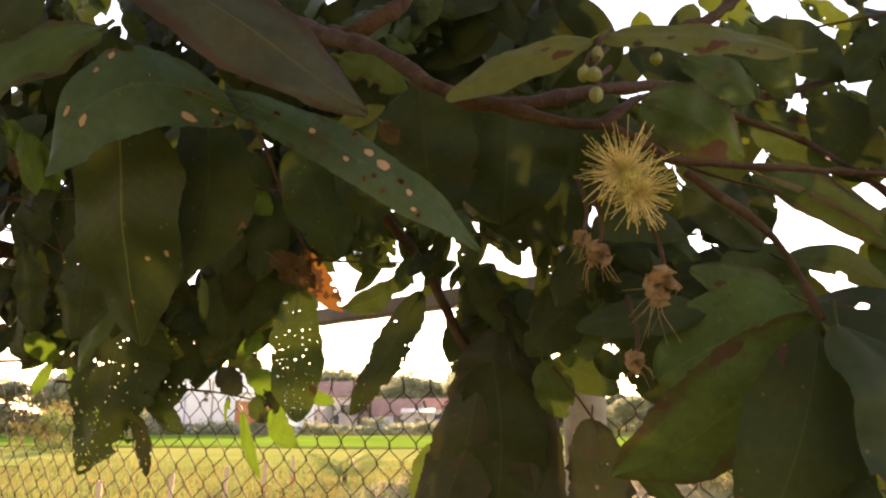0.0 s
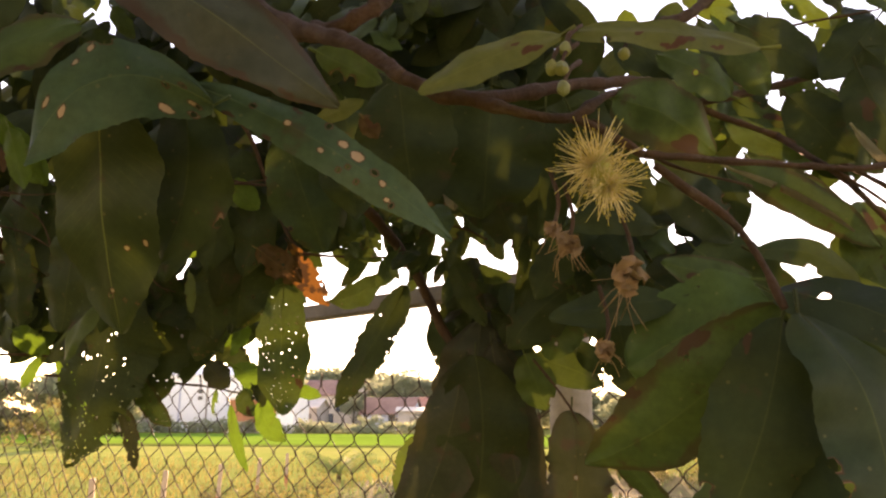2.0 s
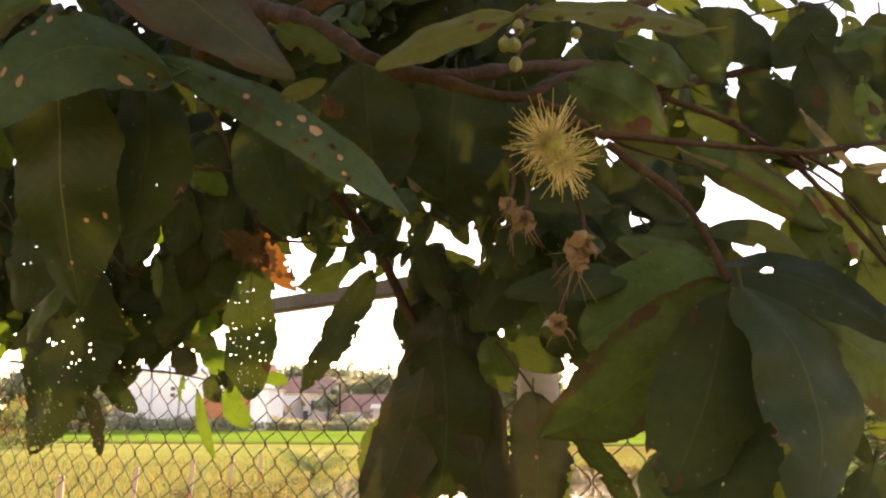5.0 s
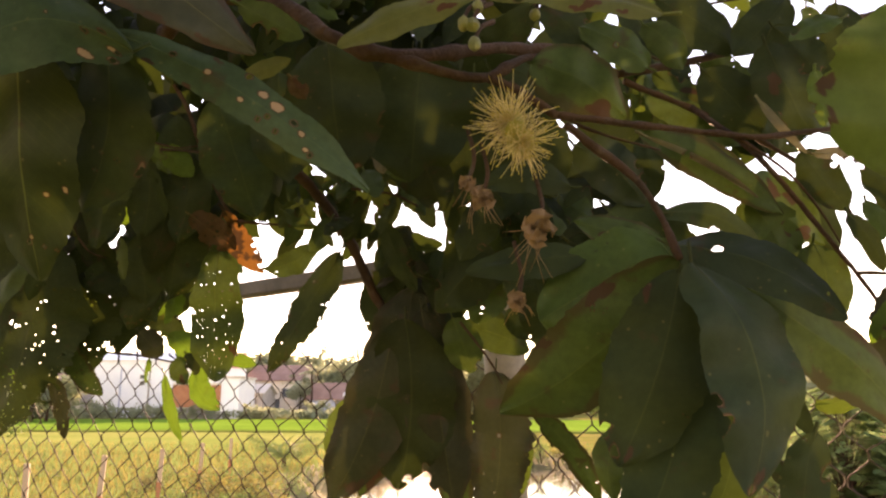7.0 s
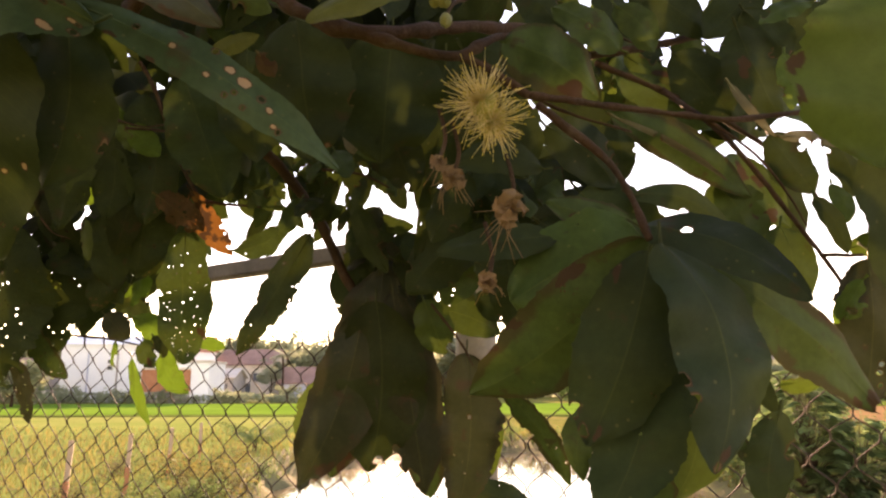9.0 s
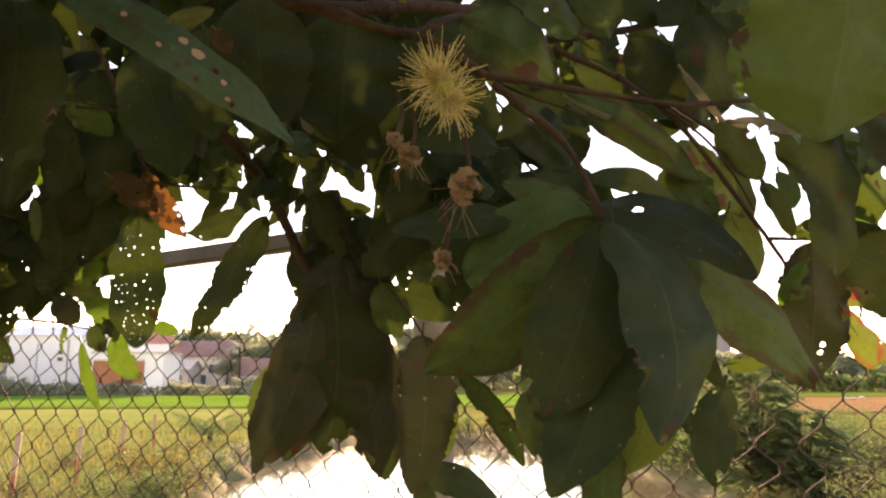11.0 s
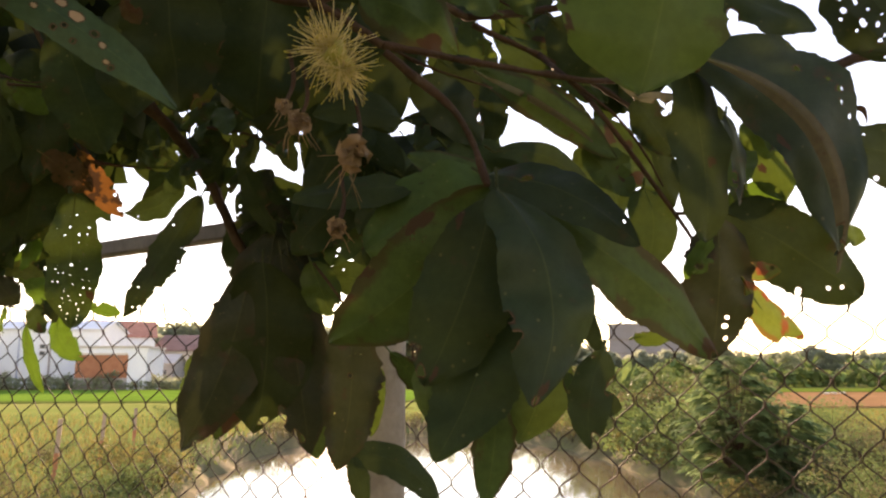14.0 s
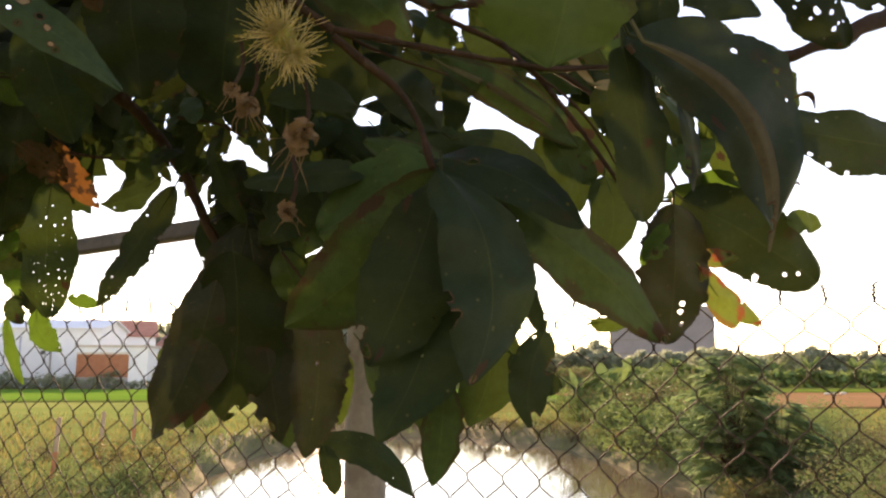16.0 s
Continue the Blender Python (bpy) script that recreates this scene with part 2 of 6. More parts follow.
def ground_height(x, y):
    r = pond_depth(x, y)
    h = 0.05 * noise.noise(Vector((x * 0.35, y * 0.35, 0))) + 0.025 * noise.noise(Vector((x * 1.7, y * 1.7, 2)))
    if y > 45 or abs(x) > 40:
        h *= 0.3
    if r < 1.6:
        s = max(0.0, min(1.0, (1.12 - r) / 0.25))
        h = h * (1 - s) - 0.75 * s + 0.10 * math.exp(-((r - 1.22) / 0.13) ** 2)
    return h


def field_ground():
    xs = sorted(set([round(v, 2) for v in np.arange(-9, 10.1, 0.25)] + [-3000, -800, -300, -150, -80, -50, -30, -20, -14, -11, 12, 15, 20, 30, 50, 80, 150, 300, 800, 3000]))
    ys = sorted(set([round(v, 2) for v in np.arange(0.5, 20.1, 0.25)] + [-300, -60, -20, -8, -4, -2, -1, 0, 22, 25, 29, 34, 40, 50, 65, 80, 100, 150, 300, 800, 4000]))
    verts = [(x, y, ground_height(x, y)) for y in ys for x in xs]
    n = len(xs)
    faces = [(j * n + i, j * n + i + 1, (j + 1) * n + i + 1, (j + 1) * n + i) for j in range(len(ys) - 1) for i in range(n - 1)]
    m, t, b, out = material("weedy_earth")
    big, mid, fine = noise_tex(t, 0.35, 5), noise_tex(t, 2.2, 6), noise_tex(t, 28.0, 6)
    grass = mix(t, ramp(t, big, [(0.35, (0.0,)), (0.65, (1.0,))]), (0.14, 0.17, 0.04), (0.25, 0.235, 0.07))
    col = mix(t, ramp(t, mid, [(0.5, (0.0,)), (0.68, (1.0,))]), grass, (0.26, 0.19, 0.11))
    col = mix(t, 0.6, col, ramp(t, fine, [(0.25, (0.3,)), (0.75, (1.0,))]), "MULTIPLY")
    t.links.new(col, b.inputs["Base Color"])
    b.inputs["Roughness"].default_value = 1.0
    b.inputs["Specular IOR Level"].default_value = 0.0
    bump(t, b, fine, 0.8, 0.03)
    mud = surface("brown_mud", (0.12, 0.11, 0.055), (0.20, 0.175, 0.09), 1.6, 1.0, relief=0.8, depth=0.03, detail_scale=22, stain=(0.16, 0.16, 0.06))
    mud.node_tree.nodes["Principled BSDF"].inputs["Specular IOR Level"].default_value = 0.05
    me = mesh_from("ground", verts, faces, m, True)
    me.materials.append(mud)
    for p in me.polygons:
        if pond_depth(p.center.x, p.center.y) < 1.26 + 0.12 * noise.noise(p.center * 2.5):
            p.material_index = 1
    ob = new("ground", me)
    tagged(ob, "weedy brown and green earth round a pond", "ground", kind="structure")


def pond_water():
    m, t, b, out = material("pond_water")
    b.inputs["Base Color"].default_value = (0.13, 0.11, 0.07, 1)
    b.inputs["Roughness"].default_value = 0.06
    b.inputs["Specular IOR Level"].default_value = 0.8
    bump(t, b, noise_tex(t, 5.0, 3), 0.12, 0.01)
    cx, cy, rx, ry = POND
    verts = [(cx, cy, 0)] + [(cx + 1.25 * rx * math.cos(a), cy + 1.25 * ry * math.sin(a), 0) for a in np.linspace(0, 2 * math.pi, 64, endpoint=False)]
    faces = [(0, i + 1, (i + 1) % 64 + 1) for i in range(64)]
    ob = new("water", mesh_from("water", verts, faces, m))
    ob.location.z = -0.36
    tagged(ob, "still pond water mirroring the bright sky", "water", kind="structure")


def field(name, label, x0, x1, y0, y1, z, dark, light, scale, ragged=0.6):
    """A low sheet of crop with an uneven border and a thin turned-down rim."""
    rim = []
    n = 40
    for k in range(n):
        rim.append((x0 + (x1 - x0) * k / n, y0 + ragged * noise.noise(Vector((k * 0.6, y0, z)))))
    for k in range(n // 2):
        rim.append((x1 + ragged * noise.noise(Vector((k * 0.6, x1, z))), y0 + (y1 - y0) * k / (n // 2)))
    for k in range(n):
        rim.append((x1 + (x0 - x1) * k / n, y1 + ragged * noise.noise(Vector((k * 0.6, y1, z)))))
    for k in range(n // 2):
        rim.append((x0 + ragged * noise.noise(Vector((k * 0.6, x0, z))), y1 + (y0 - y1) * k / (n // 2)))
    top = [(x, y, z) for x, y in rim]
    low = [(x, y, -0.1) for x, y in rim]
    k = len(rim)
    faces = [tuple(range(k))] + [(i, i + k, (i + 1) % k + k, (i + 1) % k) for i in range(k)]
    m = surface(name + "_crop", dark, light, scale, 1.0, relief=0.7, depth=0.05, detail_scale=9)
    m.node_tree.nodes["Principled BSDF"].inputs["Specular IOR Level"].default_value = 0.0
    ob = new(name, mesh_from(name, top + low, faces, m))
    tagged(ob, label, "field", kind="structure")


field_ground()
pond_water()
field("rice_field", "bright green rice field below the far houses", -90, 24, 44, 71, 0.05, (0.10, 0.21, 0.03), (0.15, 0.28, 0.045), 0.12)
field("dyke", "narrow dark grassy dyke between two fields", -90, 22, 41.5, 43.5, 0.06, (0.09, 0.13, 0.03), (0.14, 0.18, 0.05), 0.5, 0.2)
field("stubble_field", "sunlit yellow-green stubble field", -80, 3, 25.5, 41, 0.02, (0.165, 0.235, 0.060), (0.285, 0.292, 0.100), 0.16)
field("bare_field", "bare orange earth field", 13, 60, 33, 58, 0.075, (0.25, 0.145, 0.075), (0.33, 0.20, 0.105), 0.2)
field("verge", "green strip of young crop beyond bare earth", 14, 80, 59, 72, 0.10, (0.09, 0.15, 0.025), (0.14, 0.2, 0.04), 0.2)


# ---- chain-link fence ----
FENCE_O, FENCE_D = Vector((-0.302, 1.699, 0)), Vector((0.9026, -0.4305, 0)).normalized()
PITCH, ROW = 0.0659, 0.0384


def fence_top(s):
    return 1.678 - 0.0170 * s


def chain_link_fence():
    fence = thing("chain_link_fence", "rusty brown chain-link fence with twisted wire ends along its top", "fence", FENCE_O + FENCE_D * 0.5)
    inv = Matrix.Translation(-fence.location)
    across = Vector((FENCE_D.y, -FENCE_D.x, 0))
    rnd = random.Random(5)
    half = PITCH / 2
    lean, hook = 0.0, False
    for i in range(-52, 84):
        s0 = (i - 1) * half
        sway = [rnd.uniform(-0.0022, 0.0022) for _ in range(60)]
        pts = []
        even = i % 2 == 0
        knot = s0 + half if even else s0
        top = fence_top(knot)
        # each wire zigzags over half a diamond and hooks its neighbours at the turns
        for k in range(int(top / ROW)):
            right = (k % 2 == 0) == even
            z = top - k * ROW
            for dz in (0.0085, 0.004, -0.004, -0.0085):
                p = FENCE_O + FENCE_D * (s0 + half * ((0.97 if right else 0.03) if abs(dz) < 0.005 else (0.90 if right else 0.10)) + sway[(k * 7) % 60])
                p += across * ((0.0017 if dz > 0 else -0.0017) + noise.noise(Vector((s0 * 3, 0, z * 3))) * 0.012)
                p.z = z + dz + sway[(k * 3) % 60]
                if k or dz < 0:
                    pts.append(p)
        stem = FENCE_O + FENCE_D * knot + across * noise.noise(Vector((s0 * 3, 0, top * 3))) * 0.012
        if even:
            lean, hook = rnd.uniform(-0.005, 0.005), rnd.random() < 0.1
        tip = stem + FENCE_D * (lean - (0.016 if hook else 0))
        stem.z, tip.z = top + 0.003, top + (0.013 if hook else 0.022)
        if even:
            fork = tip + FENCE_D * rnd.choice((-0.006, 0.006)) + Vector((0, 0, 0.005))
            pts = [fork, tip, stem] + pts
        else:
            wind = [stem.lerp(tip, a / 10) + (FENCE_D * math.cos(a * 1.7) + across * math.sin(a * 1.7)) * 0.0026 for a in range(11)]
            end = wind[-1] + FENCE_D * rnd.uniform(-0.008, 0.008) + Vector((0, 0, 0.004))
            pts = [end] + wind[::-1] + pts
        v, f = tube([inv @ p for p in pts], 0.0014, 5)
        part("wire", mesh_from("wire", v, f, WIRE, True), WIRE, fence)


def fence_post():
    x, y = 0.172, 1.422
    post = thing("fence_post", "round grey concrete post beside the chain-link fence", "post", (x, y, 0))
    rnd = random.Random(2)
    zs = np.linspace(-0.4, 1.93, 22)
    v, f = tube([(0.004 * noise.noise(Vector((0, 0, z * 2))), 0, z) for z in zs], [0.0375 + 0.0012 * noise.noise(Vector((3, 1, z * 5))) for z in zs], 24)
    part("shaft", mesh_from("shaft", v, f, CONCRETE, True), CONCRETE, post)
    beam = thing("beam", "dark weathered timber beam fixed to a concrete post", "beam", (x, y + 0.04, 1.87))
    bm = box(0, 1.55, -0.02, 0.02, -0.019, 0.019, 0.004)
    bmesh.ops.transform(bm, matrix=Matrix.Rotation(math.atan2(0.78, -1.0), 4, "Z"), verts=bm.verts)
    part("timber", bm, TIMBER, beam)
    v, f = tube([(-0.02, 0.055, 0.025), (-0.03, 0.0, 0.03), (-0.03, 0.0, -0.03), (-0.02, 0.055, -0.025)], 0.003, 6)
    part("bracket", mesh_from("bracket", v, f, WIRE, True), WIRE, beam)


chain_link_fence()
fence_post()


# ---- far houses, trees and bushes ----
WHITE = surface("white_sheet_wall", (0.72, 0.76, 0.82), (0.82, 0.85, 0.88), 0.6, 0.6, relief=0.1, detail_scale=12)
BEIGE = surface("beige_plaster", (0.55, 0.48, 0.40), (0.68, 0.61, 0.52), 0.8, 0.85, relief=0.15, detail_scale=10)
BRICK = surface("red_brick", (0.36, 0.13, 0.07), (0.46, 0.19, 0.10), 2.0, 0.9, relief=0.3, detail_scale=16)
GREYWALL = surface("stained_grey_plaster", (0.30, 0.28, 0.27), (0.42, 0.39, 0.37), 0.7, 0.9, relief=0.2, detail_scale=9)
BLUE = surface("blue_painted_wall", (0.36, 0.42, 0.55), (0.46, 0.52, 0.64), 1.0, 0.8, relief=0.1, detail_scale=9)
TILE = surface("red_roof_tiles", (0.42, 0.17, 0.12), (0.54, 0.25, 0.18), 1.2, 0.85, relief=0.4, detail_scale=8)
BROWNROOF = surface("brown_roof_sheets", (0.22, 0.12, 0.10), (0.32, 0.19, 0.16), 0.9, 0.8, relief=0.3, detail_scale=9)
PALEROOF = surface("pale_roof_sheets", (0.50, 0.45, 0.40), (0.62, 0.57, 0.52), 0.9, 0.7, relief=0.3, detail_scale=9)
GLASS = surface("dark_window_glass", (0.05, 0.06, 0.07), (0.09, 0.10, 0.11), 1.5, 0.2, relief=0.05)
TOWERWALL = surface("grey_violet_concrete", (0.20, 0.195, 0.21), (0.27, 0.26, 0.28), 0.2, 0.9, relief=0.2, detail_scale=3)


def gable(w, d, h, rise, over=0.3, thick=0.12):
    """A pitched roof whose ridge runs along x, with thickness."""
    bm = bmesh.new()
    for sgn in (-1, 1):
        vs = []
        for off in (0, thick):
            for x in (-w / 2 - over, w / 2 + over):
                vs.append(bm.verts.new((x, sgn * (d / 2 + over), h - rise * over / (d / 2) + off)))
                vs.append(bm.verts.new((x, 0, h + rise + off)))
        a0, a1, b0, b1, c0, c1, d0, d1 = vs
        for q in ((a0, a1, b1, b0), (c0, d0, d1, c1), (a0, c0, c1, a1), (b0, b1, d1, d0), (a0, b0, d0, c0), (a1, c1, d1, b1)):
            bm.faces.new(q)
    return bm


def window(parent, x, y, z, w, h):
    win = part("window", box(x - w / 2, x + w / 2, y - 0.05, y + 0.05, z - h / 2, z + h / 2), GREYWALL, parent)
    part("pane", box(x - w / 2 + 0.08, x + w / 2 - 0.08, y - 0.09, y - 0.055, z - h / 2 + 0.08, z + h / 2 - 0.08), GLASS, win)


def house(label, place, w, d, h, wall, roof, rise, windows=2, turn=0.0, door=True, front=None, group="far houses"):
    ob = thing("house", label, "house", place, group)
    ob.rotation_euler.z = radians(turn)
    bm = box(-w / 2, w / 2, -d / 2, d / 2, -0.2, h)
    if rise:
        top = [v for v in bm.verts if v.co.z > h - 0.01]
        bmesh.ops.subdivide_edges(bm, edges=[e for e in bm.edges if all(v in top for v in e.verts) and abs(e.verts[0].co.y - e.verts[1].co.y) > 0.1], cuts=1)
        for v in bm.verts:
            if v.co.z > h - 0.01 and abs(v.co.y) < 0.01:
                v.co.z = h + rise - 0.05
        bmesh.ops.triangulate(bm, faces=bm.faces[:])
    part("wall", bm, wall, ob)
    if rise:
        part("roof", gable(w, d, h, rise), roof, ob)
    else:
        part("roof", box(-w / 2 - 0.15, w / 2 + 0.15, -d / 2 - 0.15, d / 2 + 0.15, h + 0.003, h + 0.22), roof, ob)
    if front:
        part("front_wall", box(-w / 2 + front[0], -w / 2 + front[1], -d / 2 - 0.12, -d / 2 - 0.003, 1.1, front[2]), front[3], ob, "red brick front wall")
        part("plinth", box(-w / 2 + front[0], -w / 2 + front[1], -d / 2 - 0.16, -d / 2 - 0.003, -0.2, 1.097), GREYWALL, ob, "grey plastered plinth")
        part("lintel", box(-w / 2 + front[0], -w / 2 + front[1], -d / 2 - 0.2, -d / 2 - 0.003, front[2] + 0.003, front[2] + 0.2), BEIGE, ob, "pale lintel")
    for k in range(windows):
        window(ob, -w / 2 + w * (k + 0.5) / windows + 0.2, -d / 2 - 0.05, h * 0.62, min(1.1, w / windows * 0.4), h * 0.26)
    if door:
        part("door", box(w * 0.05, w * 0.05 + 0.9, -d / 2 - 0.08, -d / 2 - 0.003, 0, 2.05), GLASS, ob)
    return ob


def leaf_cloud(rnd, centres, count, size, droop=0.0):
    """Many small folded leaf clumps scattered in blobs round centres, as vertices and faces."""
    verts, faces = [], []
    for _ in range(count):
        c, r = centres[rnd.randrange(len(centres))]
        d = Vector((rnd.gauss(0, 1), rnd.gauss(0, 1), rnd.gauss(0, 1))).normalized() * (rnd.random() ** 0.4)
        p = Vector(c) + Vector((d.x * r, d.y * r, d.z * r * 0.8))
        u = Vector((rnd.gauss(0, 1), rnd.gauss(0, 1), rnd.gauss(-droop, 0.6))).normalized()
        v = u.orthogonal().normalized()
        v.rotate(Matrix.Rotation(rnd.uniform(0, 6.28), 3, u))
        s = size * rnd.uniform(0.6, 1.4)
        n = u.cross(v) * s * 0.18
        k = len(verts)
        verts += [p - u * s * 0.5, p + v * s * 0.24 + n, p + u * s * 0.5, p - v * s * 0.24 + n]
        faces += [(k, k + 1, k + 2), (k, k + 2, k + 3)]
    return verts, faces


def foliage(name, deep, pale, glow, share=0.4):
    return leaf_material(name, deep, pale, glow, blotched=0.0, through_light=share, rough=0.7, vein=0.0)


# distance haze is painted into these two greens, paler than real foliage
HAZE_TREE_A = foliage("hazed_far_leaves", (0.22, 0.25, 0.16), (0.30, 0.33, 0.22), (0.30, 0.35, 0.22), 0.45)
HAZE_TREE_B = foliage("hazed_far_leaves_grey", (0.27, 0.30, 0.21), (0.35, 0.38, 0.28), (0.36, 0.41, 0.29), 0.5)
BUSH = foliage("bush_leaves", (0.085, 0.13, 0.05), (0.14, 0.19, 0.075), (0.14, 0.20, 0.07), 0.35)
FRESH = foliage("fresh_leaves", (0.10, 0.16, 0.055), (0.16, 0.22, 0.08), (0.15, 0.22, 0.07), 0.35)
FEATHER = leaf_material("feathery_leaves", (0.11, 0.18, 0.075), (0.18, 0.26, 0.11), (0.22, 0.33, 0.15), blotched=0.0, through_light=0.52, rough=0.8, vein=0.0)
OLIVE = foliage("brownish_leaves", (0.105, 0.105, 0.052), (0.17, 0.155, 0.08), (0.14, 0.13, 0.06), 0.3)
STRAW = foliage("straw_leaves", (0.13, 0.12, 0.045), (0.21, 0.185, 0.075), (0.2, 0.18, 0.06))


def crown_mesh(seed, h, w, mat, count=2200, size=0.5):
    rnd = random.Random(seed)
    centres = [((rnd.uniform(-w, w) * 0.4, rnd.uniform(-w, w) * 0.4, h * rnd.uniform(0.35, 0.92)), w * rnd.uniform(0.2, 0.36)) for _ in range(9)]
    v, f = leaf_cloud(rnd, centres, count, size)
    return mesh_from("crown", v, f, mat, False, [(0.3, 0.5)] * len(v))


def tree(label, seed, h, w, mat):
    ob = thing("tree", label, "tree", (0, 0, 0), "far trees")
    rnd = random.Random(seed)
    pts = spline([(0, 0, -0.2), (rnd.uniform(-0.2, 0.2), 0, h * 0.3), (rnd.uniform(-0.3, 0.3), 0.1, h * 0.75)], 4)
    v, f = tube(pts, [0.16 * (1 - 0.8 * k / (len(pts) - 1)) for k in range(len(pts))], 7)
    limbs = [(v, f)]
    for k in range(5):
        a = rnd.uniform(0, 6.28)
        s = Vector(pts[3 + k % 4])
        e = s + Vector((math.cos(a) * w * 0.35, math.sin(a) * w * 0.35, h * 0.22))
        limbs.append(tube([s, s.lerp(e, 0.5) + Vector((0, 0, -0.1)), e], [0.06, 0.04, 0.015], 5))
    v, f = join(limbs)
    part("trunk", mesh_from("trunk", v, f, BARK, True), BARK, ob)
    part("crown", crown_mesh(seed, h, w, mat), mat, ob)
    return ob


def frond(base, turn, length, lift, leaflets=16, width=0.10, sag=0.5):
    """A palm frond: an arched rib with leaflets on both sides."""
    d = Vector((math.cos(turn), math.sin(turn), 0))
    side = Vector((-d.y, d.x, 0))
    pts = []
    for k in range(9):
        s = k / 8
        pts.append(Vector(base) + d * length * s * math.cos(lift * (1 - s * 0.6)) + Vector((0, 0, length * (math.sin(lift) * s - sag * s * s))))
    v, f = tube(pts, [width * 0.16 * (1 - 0.85 * k / 8) for k in range(9)], 4)
    for k in range(leaflets):
        s = 0.15 + 0.83 * k / leaflets
        i = min(7, int(s * 8))
        p = pts[i].lerp(pts[i + 1], s * 8 - i)
        for sg in (-1, 1):
            reach = length * 0.30 * math.sin(math.pi * (0.15 + 0.8 * s)) + 0.02
            q = p + side * sg * reach + d * reach * 0.6 + Vector((0, 0, -reach * 0.55))
            n = len(v)
            v += [p, p.lerp(q, 0.5) + d * width * 0.35, q, p.lerp(q, 0.5) - d * width * 0.35 + Vector((0, 0, width * 0.1))]
            f += [(n, n + 1, n + 2), (n, n + 2, n + 3)]
    return v, f


def palm(place, h, label, seed, crown=2.0, n=13):
    rnd = random.Random(seed)
    ob = thing("palm_tree", label, "palm tree", place)
    pts = spline([(0, 0, -0.2), (0.15, 0, h * 0.5), (0.05, 0, h)], 5)
    v, f = tube(pts, [0.16 - 0.06 * k / 10 for k in range(len(pts))], 8)
    part("trunk", mesh_from("trunk", v, f, BARK, True), BARK, ob)
    for k in range(n):
        v, f = frond((0.05, 0, h), k * 2.4 + rnd.uniform(-0.3, 0.3), crown * rnd.uniform(0.8, 1.1), rnd.uniform(0.1, 1.2), 14, 0.16)
        part("frond", mesh_from("frond", v, f, HAZE_TREE_B, False, [(0.3, 0.5)] * len(v)), HAZE_TREE_B, ob)


def plant(label, place, h, w, mat, seed, count=1400, size=0.06, stems=9, droop=0.3, category="bush", group="wayside bushes"):
    """A bush: stems from one foot, each with a mass of small leaves."""
    rnd = random.Random(seed)
    ob = thing("bush", label, category, place, group)
    centres, wood = [], []
    for k in range(stems):
        a = rnd.uniform(0, 6.28)
        r = w * 0.5 * math.sqrt(rnd.random())
        top = Vector((math.cos(a) * r, math.sin(a) * r, h * rnd.uniform(0.45, 0.95)))
        midp = top * 0.5 + Vector((0, 0, h * 0.1))
        wood.append(tube(spline([(0, 0, -0.15), midp, top], 4), [0.005 * h + 0.002] * 4 + [0.004 * h + 0.0015] * 4 + [0.0015], 5))
        low = Vector((top.x * 1.1, top.y * 1.1, h * 0.16))
        centres += [(tuple(top), w * rnd.uniform(0.11, 0.19)), (tuple(midp + Vector((0, 0, h * 0.1))), w * rnd.uniform(0.15, 0.24)), (tuple(low), w * rnd.uniform(0.12, 0.2))]
    v, f = join(wood)
    part("stem", mesh_from("stem", v, f, BARK, True), BARK, ob)
    v, f = leaf_cloud(rnd, centres, count, size, droop)
    part("foliage", mesh_from("foliage", v, f, mat, False, [(0.3, 0.5)] * len(v)), mat, ob)
    return ob


def spray(base, turn, reach, sag, rnd):
    """A drooping frond: paired narrow leaflets on an arching rib."""
    d = Vector((math.cos(turn), math.sin(turn), 0))
    side = Vector((-d.y, d.x, 0))
    v, f = [], []
    roll = rnd.uniform(-0.5, 0.5)
    for k in range(11):
        s = 0.10 + 0.90 * k / 10
        p = Vector(base) + d * reach * s + Vector((0, 0, reach * (0.45 * s - sag * s * s)))
        long = reach * 0.42 * math.sin(math.pi * (0.18 + 0.74 * s)) * rnd.uniform(0.8, 1.2)
        for sg in (-1, 1):
            e = (side * sg + d * 0.75 + Vector((0, 0, -0.25 - 0.2 * rnd.random() + sg * roll))).normalized()
            w = d.cross(e).cross(e).normalized() * long * 0.17
            tip, n = p + e * long, len(v)
            v += [p, p + e * long * 0.45 + w, tip, p + e * long * 0.45 - w]
            f += [(n, n + 1, n + 2), (n, n + 2, n + 3)]
    return v, f


